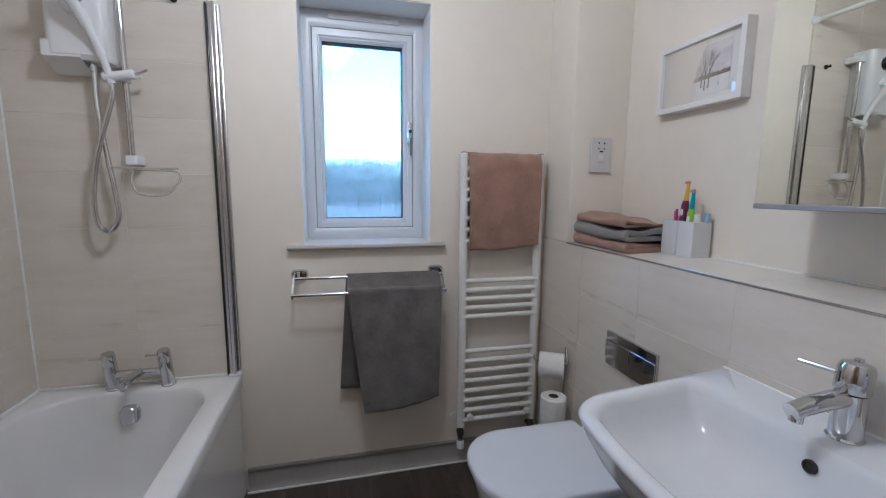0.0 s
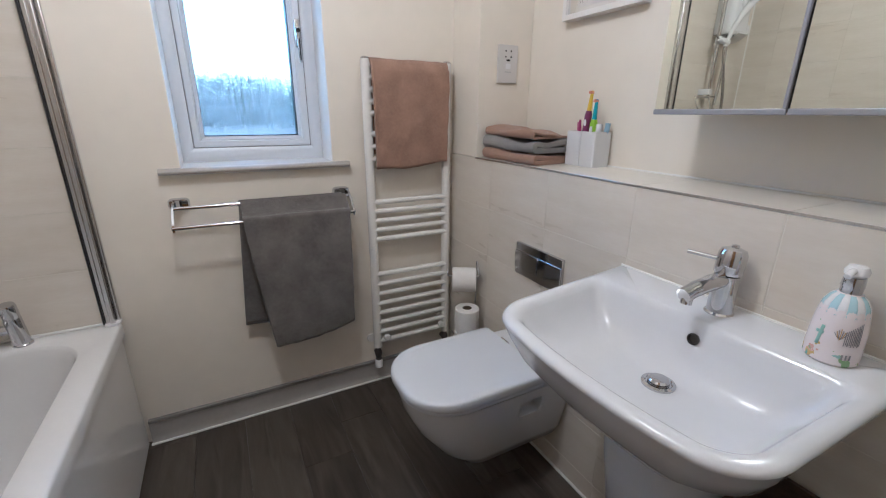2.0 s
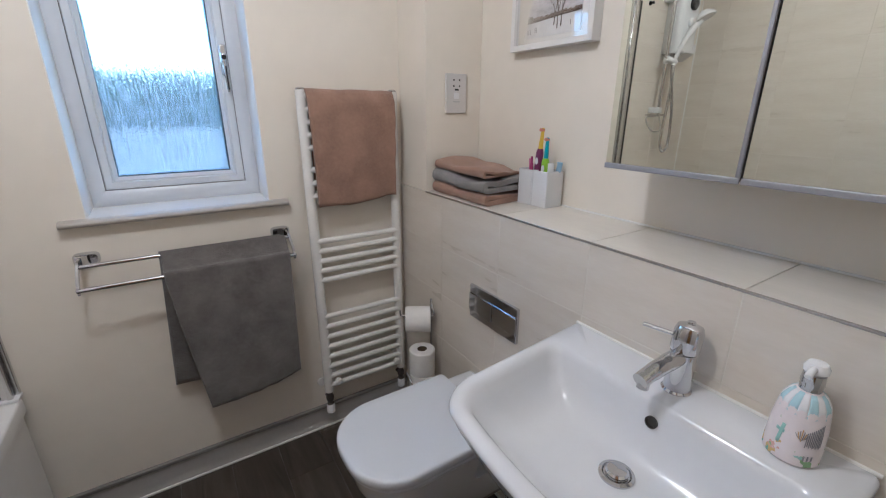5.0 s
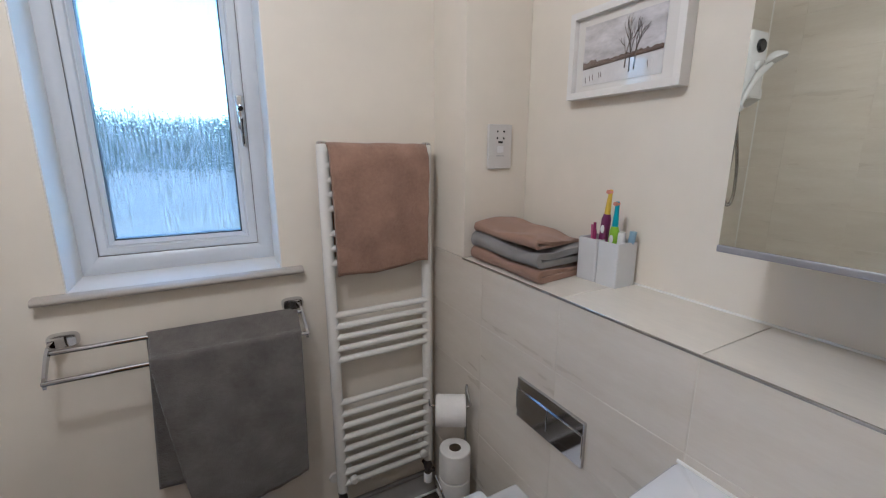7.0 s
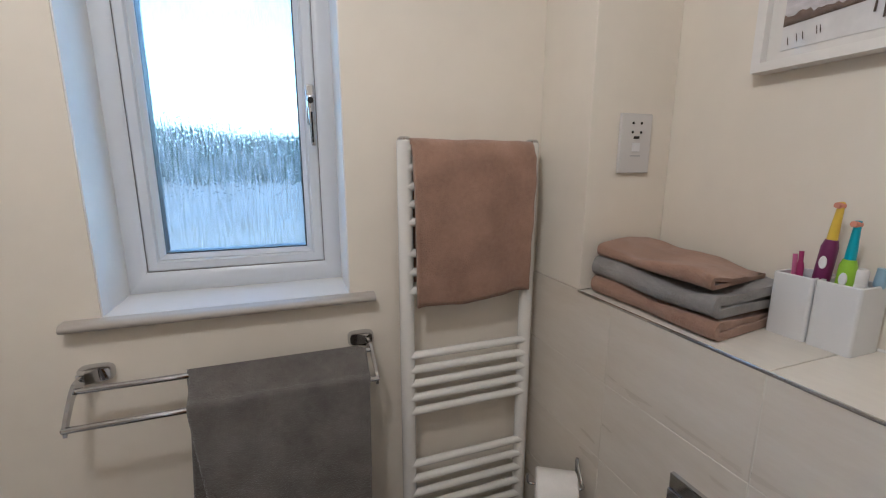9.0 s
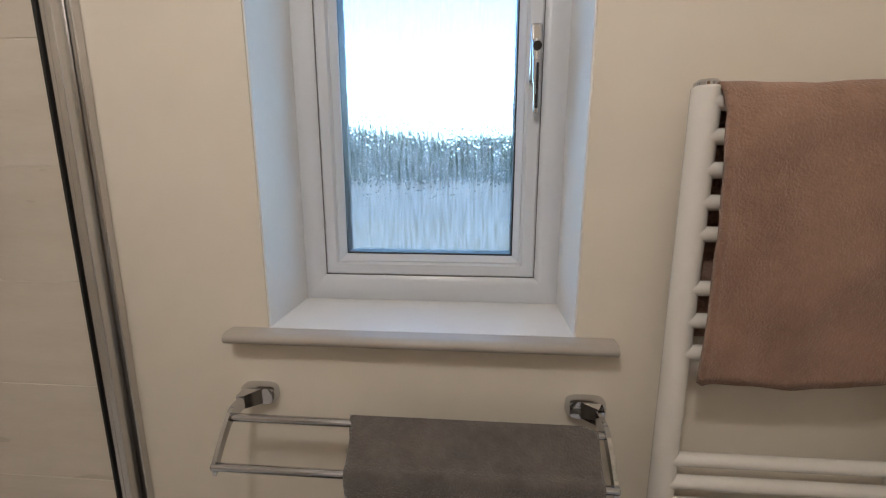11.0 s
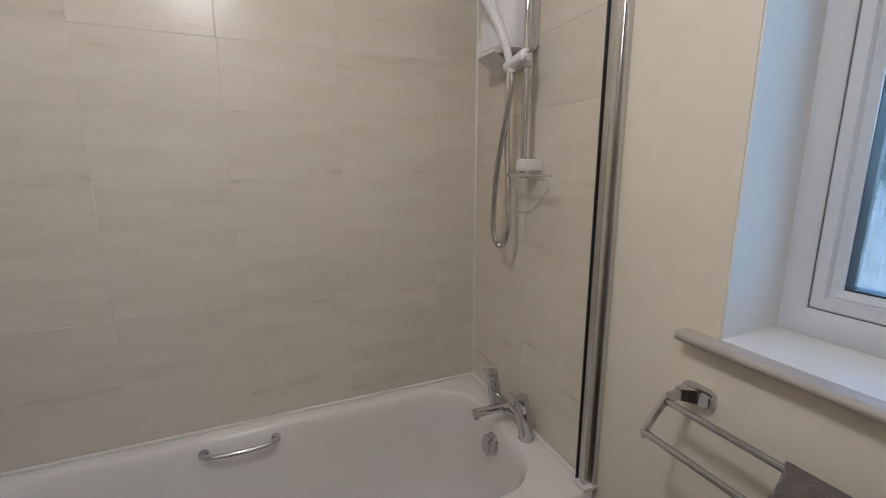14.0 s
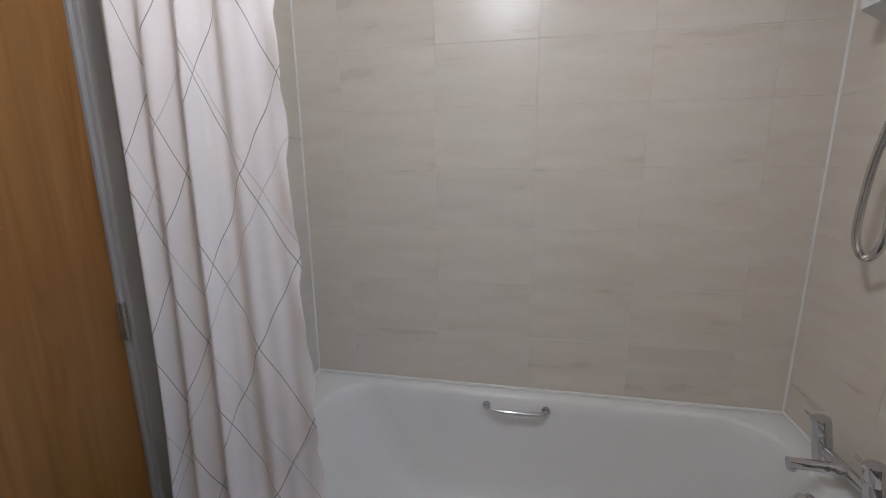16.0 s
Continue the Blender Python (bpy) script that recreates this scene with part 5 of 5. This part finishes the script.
def roll(name, at, axis, h, label):
    th = thing(name, at, label, "toilet roll", "toilet rolls")
    part("paper", lathe([(0.021, 0.0), (0.050, 0.0), (0.0535, 0.003), (0.054, 0.006), (0.054, h - 0.006), (0.0535, h - 0.003), (0.050, h), (0.021, h), (0.021, 0.0)], at, 40, axis), TISSUE, th, angle=30)
    part("core", lathe([(0.0205, 0.001), (0.0205, h - 0.001), (0.0195, h - 0.001), (0.0195, 0.001), (0.0205, 0.001)], at, 28, axis), CARD, th, "brown cardboard core")
    return th


roll("toilet_roll", (SX, SY, 0.018), (0, 0, 1), 0.109, "white toilet roll at the bottom of the stand")
roll("toilet_roll", (SX, SY, 0.128), (0, 0, 1), 0.109, "white toilet roll stacked in the stand")
roll("toilet_roll", (SX, SY, 0.238), (0, 0, 1), 0.109, "white toilet roll stacked in the stand")
roll("toilet_roll", (SX, SY, 0.348), (0, 0, 1), 0.109, "white toilet roll on top of the stacked spares")
roll("toilet_roll", (1.084, 1.941, 0.575), (0.865, -0.502, 0), 0.104, "white toilet roll in use on the stand's arm")

# ---- woven basket under the basin ----
bk = thing("woven_basket", (1.08, 0.55, 0), "dark brown woven storage basket under the basin", "basket")
WEAVE = mat("dark_woven_fibre", (0.085, 0.052, 0.034), 0.8, vary=0.4, scale=40, fine=160, bump=0.8, bump_scale=150, depth=0.004, stretch=(1, 1, 2.5))
part("body", loft([rrect(0.985, 0.43, 1.195, 0.735, 0.0, 0.03), rrect(0.975, 0.42, 1.20, 0.745, 0.56, 0.03), rrect(0.985, 0.43, 1.19, 0.735, 0.56, 0.03), rrect(0.99, 0.44, 1.185, 0.73, 0.03, 0.03)]), WEAVE, bk)
for z in [0.02 + 0.03 * i for i in range(18)]:
    o = 0.985 - 0.010 * z / 0.56
    part("strand", tube([Vector(p) for p in rrect(o - 0.001, 0.429 - 0.01 * z / 0.56, 1.196 + 0.004 * z / 0.56, 0.736 + 0.01 * z / 0.56, z, 0.03, 4)] + [Vector(rrect(o - 0.001, 0.429 - 0.01 * z / 0.56, 1.196 + 0.004 * z / 0.56, 0.736 + 0.01 * z / 0.56, z, 0.03, 4)[0])], 0.008, 6), WEAVE, bk)

# ---- floor planks, wall and ledge tiles ----
floor = tagged(new("floor"), "dark grey-brown wood-look vinyl planks", "floor", "", "structure")
PLW, PLL = 0.183, 0.92
meshes = {}


def piece(name, w, d, h, material, parent, at, bevel=0.001, rot=None):
    key = (name, round(w, 4), round(d, 4), round(h, 4), material.name)
    if key not in meshes:
        meshes[key] = finish(name, box(-w / 2, -d / 2, -h / 2, w / 2, d / 2, h / 2, bevel, 1), material)
    ob = new(name, meshes[key])
    ob.parent = parent
    ob.matrix_parent_inverse = world_of(parent).inverted()
    ob.location = at
    return ob


i = 0
x = -0.176
while x < BX:
    w = min(PLW, BX + 0.008 - x)
    y = YS - 0.02 - (0.37 * (i * 2 % 5)) % PLL
    while y < YN:
        a, b = max(y, 0.215), min(y + PLL, YN)
        if b - a > 0.02:
            piece("plank", w - 0.0012, b - a - 0.0012, 0.006, FLOORWOOD, floor, (x + w / 2, (a + b) / 2, -0.003), 0.0006)
        y += PLL
    x += PLW
    i += 1

TH, TL = 0.2033, 0.342
G = 0.0016


def spans(lo, hi, start, step):
    out, s = [], start
    while s > lo:
        s -= step
    while s < hi:
        a, b = max(s, lo), min(s + step, hi)
        if b - a > 0.015:
            out.append((a, b))
        s += step
    return out


for za, zb in spans(0.551, ZC, 1.7715, TH):
    for ya, yb in spans(YB + 0.013, YN - 0.013, 0.993, TL):
        piece("tile", 0.012, yb - ya - 0.0008, zb - za - G, TILE, wall_west, (XW + 0.0065, (ya + yb) / 2, (za + zb) / 2))
north_tiles = setting("tiled_panel_north", box(XW + 0.0115, YN - 0.0115, 0.546, -0.191, YN - 0.0005, ZC), GROUT, "stone-look tiles round the shower", "tiled wall")
setting("nib_tile_bed", box(XW + 0.0115, YB + 0.0005, 0.546, -0.263, YB + 0.0115, ZC), GROUT, "tile bed at the end of the bath", "tiled wall")
setting("boxing_tile_bed", box(BX - 0.0105, YS + 0.001, 0.003, BX - 0.0005, YN - 0.0245, LZ + 0.011), GROUT, "tile bed on the low boxing", "tiled wall")
for za, zb in spans(0.551, ZC, 1.7715, TH):
    for xa, xb in spans(XW + 0.0135, -0.19, -0.857, TL):
        piece("tile", xb - xa - 0.0012, 0.012, zb - za - G, TILE, north_tiles, ((xa + xb) / 2, YN - 0.0065, (za + zb) / 2))
    for xa, xb in spans(XW + 0.0135, -0.262, -0.857, TL):
        piece("tile", xb - xa - 0.0012, 0.012, zb - za - G, TILE, wall_nib, ((xa + xb) / 2, YB + 0.0065, (za + zb) / 2))
for za, zb in spans(0.006, LZ + 0.012, 0.893, TH):
    for ya, yb in spans(YS + 0.002, YN - 0.024 if zb < 0.2 else YN - 0.002, 0.836, TL):
        piece("tile", 0.011, yb - ya - 0.002, zb - za - G, TILE, boxing, (BX - 0.006, (ya + yb) / 2, (za + zb) / 2))
for ya, yb in spans(YS + 0.002, 1.984, 0.836, TL):
    piece("ledge_tile", XE - 1.2145 - 0.001, yb - ya - 0.002, 0.012, TILE_TOP, boxing, ((XE + 1.2145) / 2, (ya + yb) / 2, LZ + 0.0062))
setting("tile_bead", join(tube([(XW + 0.0125, YN - 0.0135, 0.55), (XW + 0.0125, YN - 0.0135, ZC)], 0.0045, 8), tube([(XW + 0.0125, YB + 0.0135, 0.55), (XW + 0.0125, YB + 0.0135, ZC)], 0.0045, 8)), SEAL, "white sealant in the tiled corners", "sealant")
setting("ledge_bead", tube([(XE - 0.002, YS, LZ + 0.013), (XE - 0.002, 1.985, LZ + 0.013)], 0.004, 8), SEAL, "white sealant along the back of the ledge", "sealant")
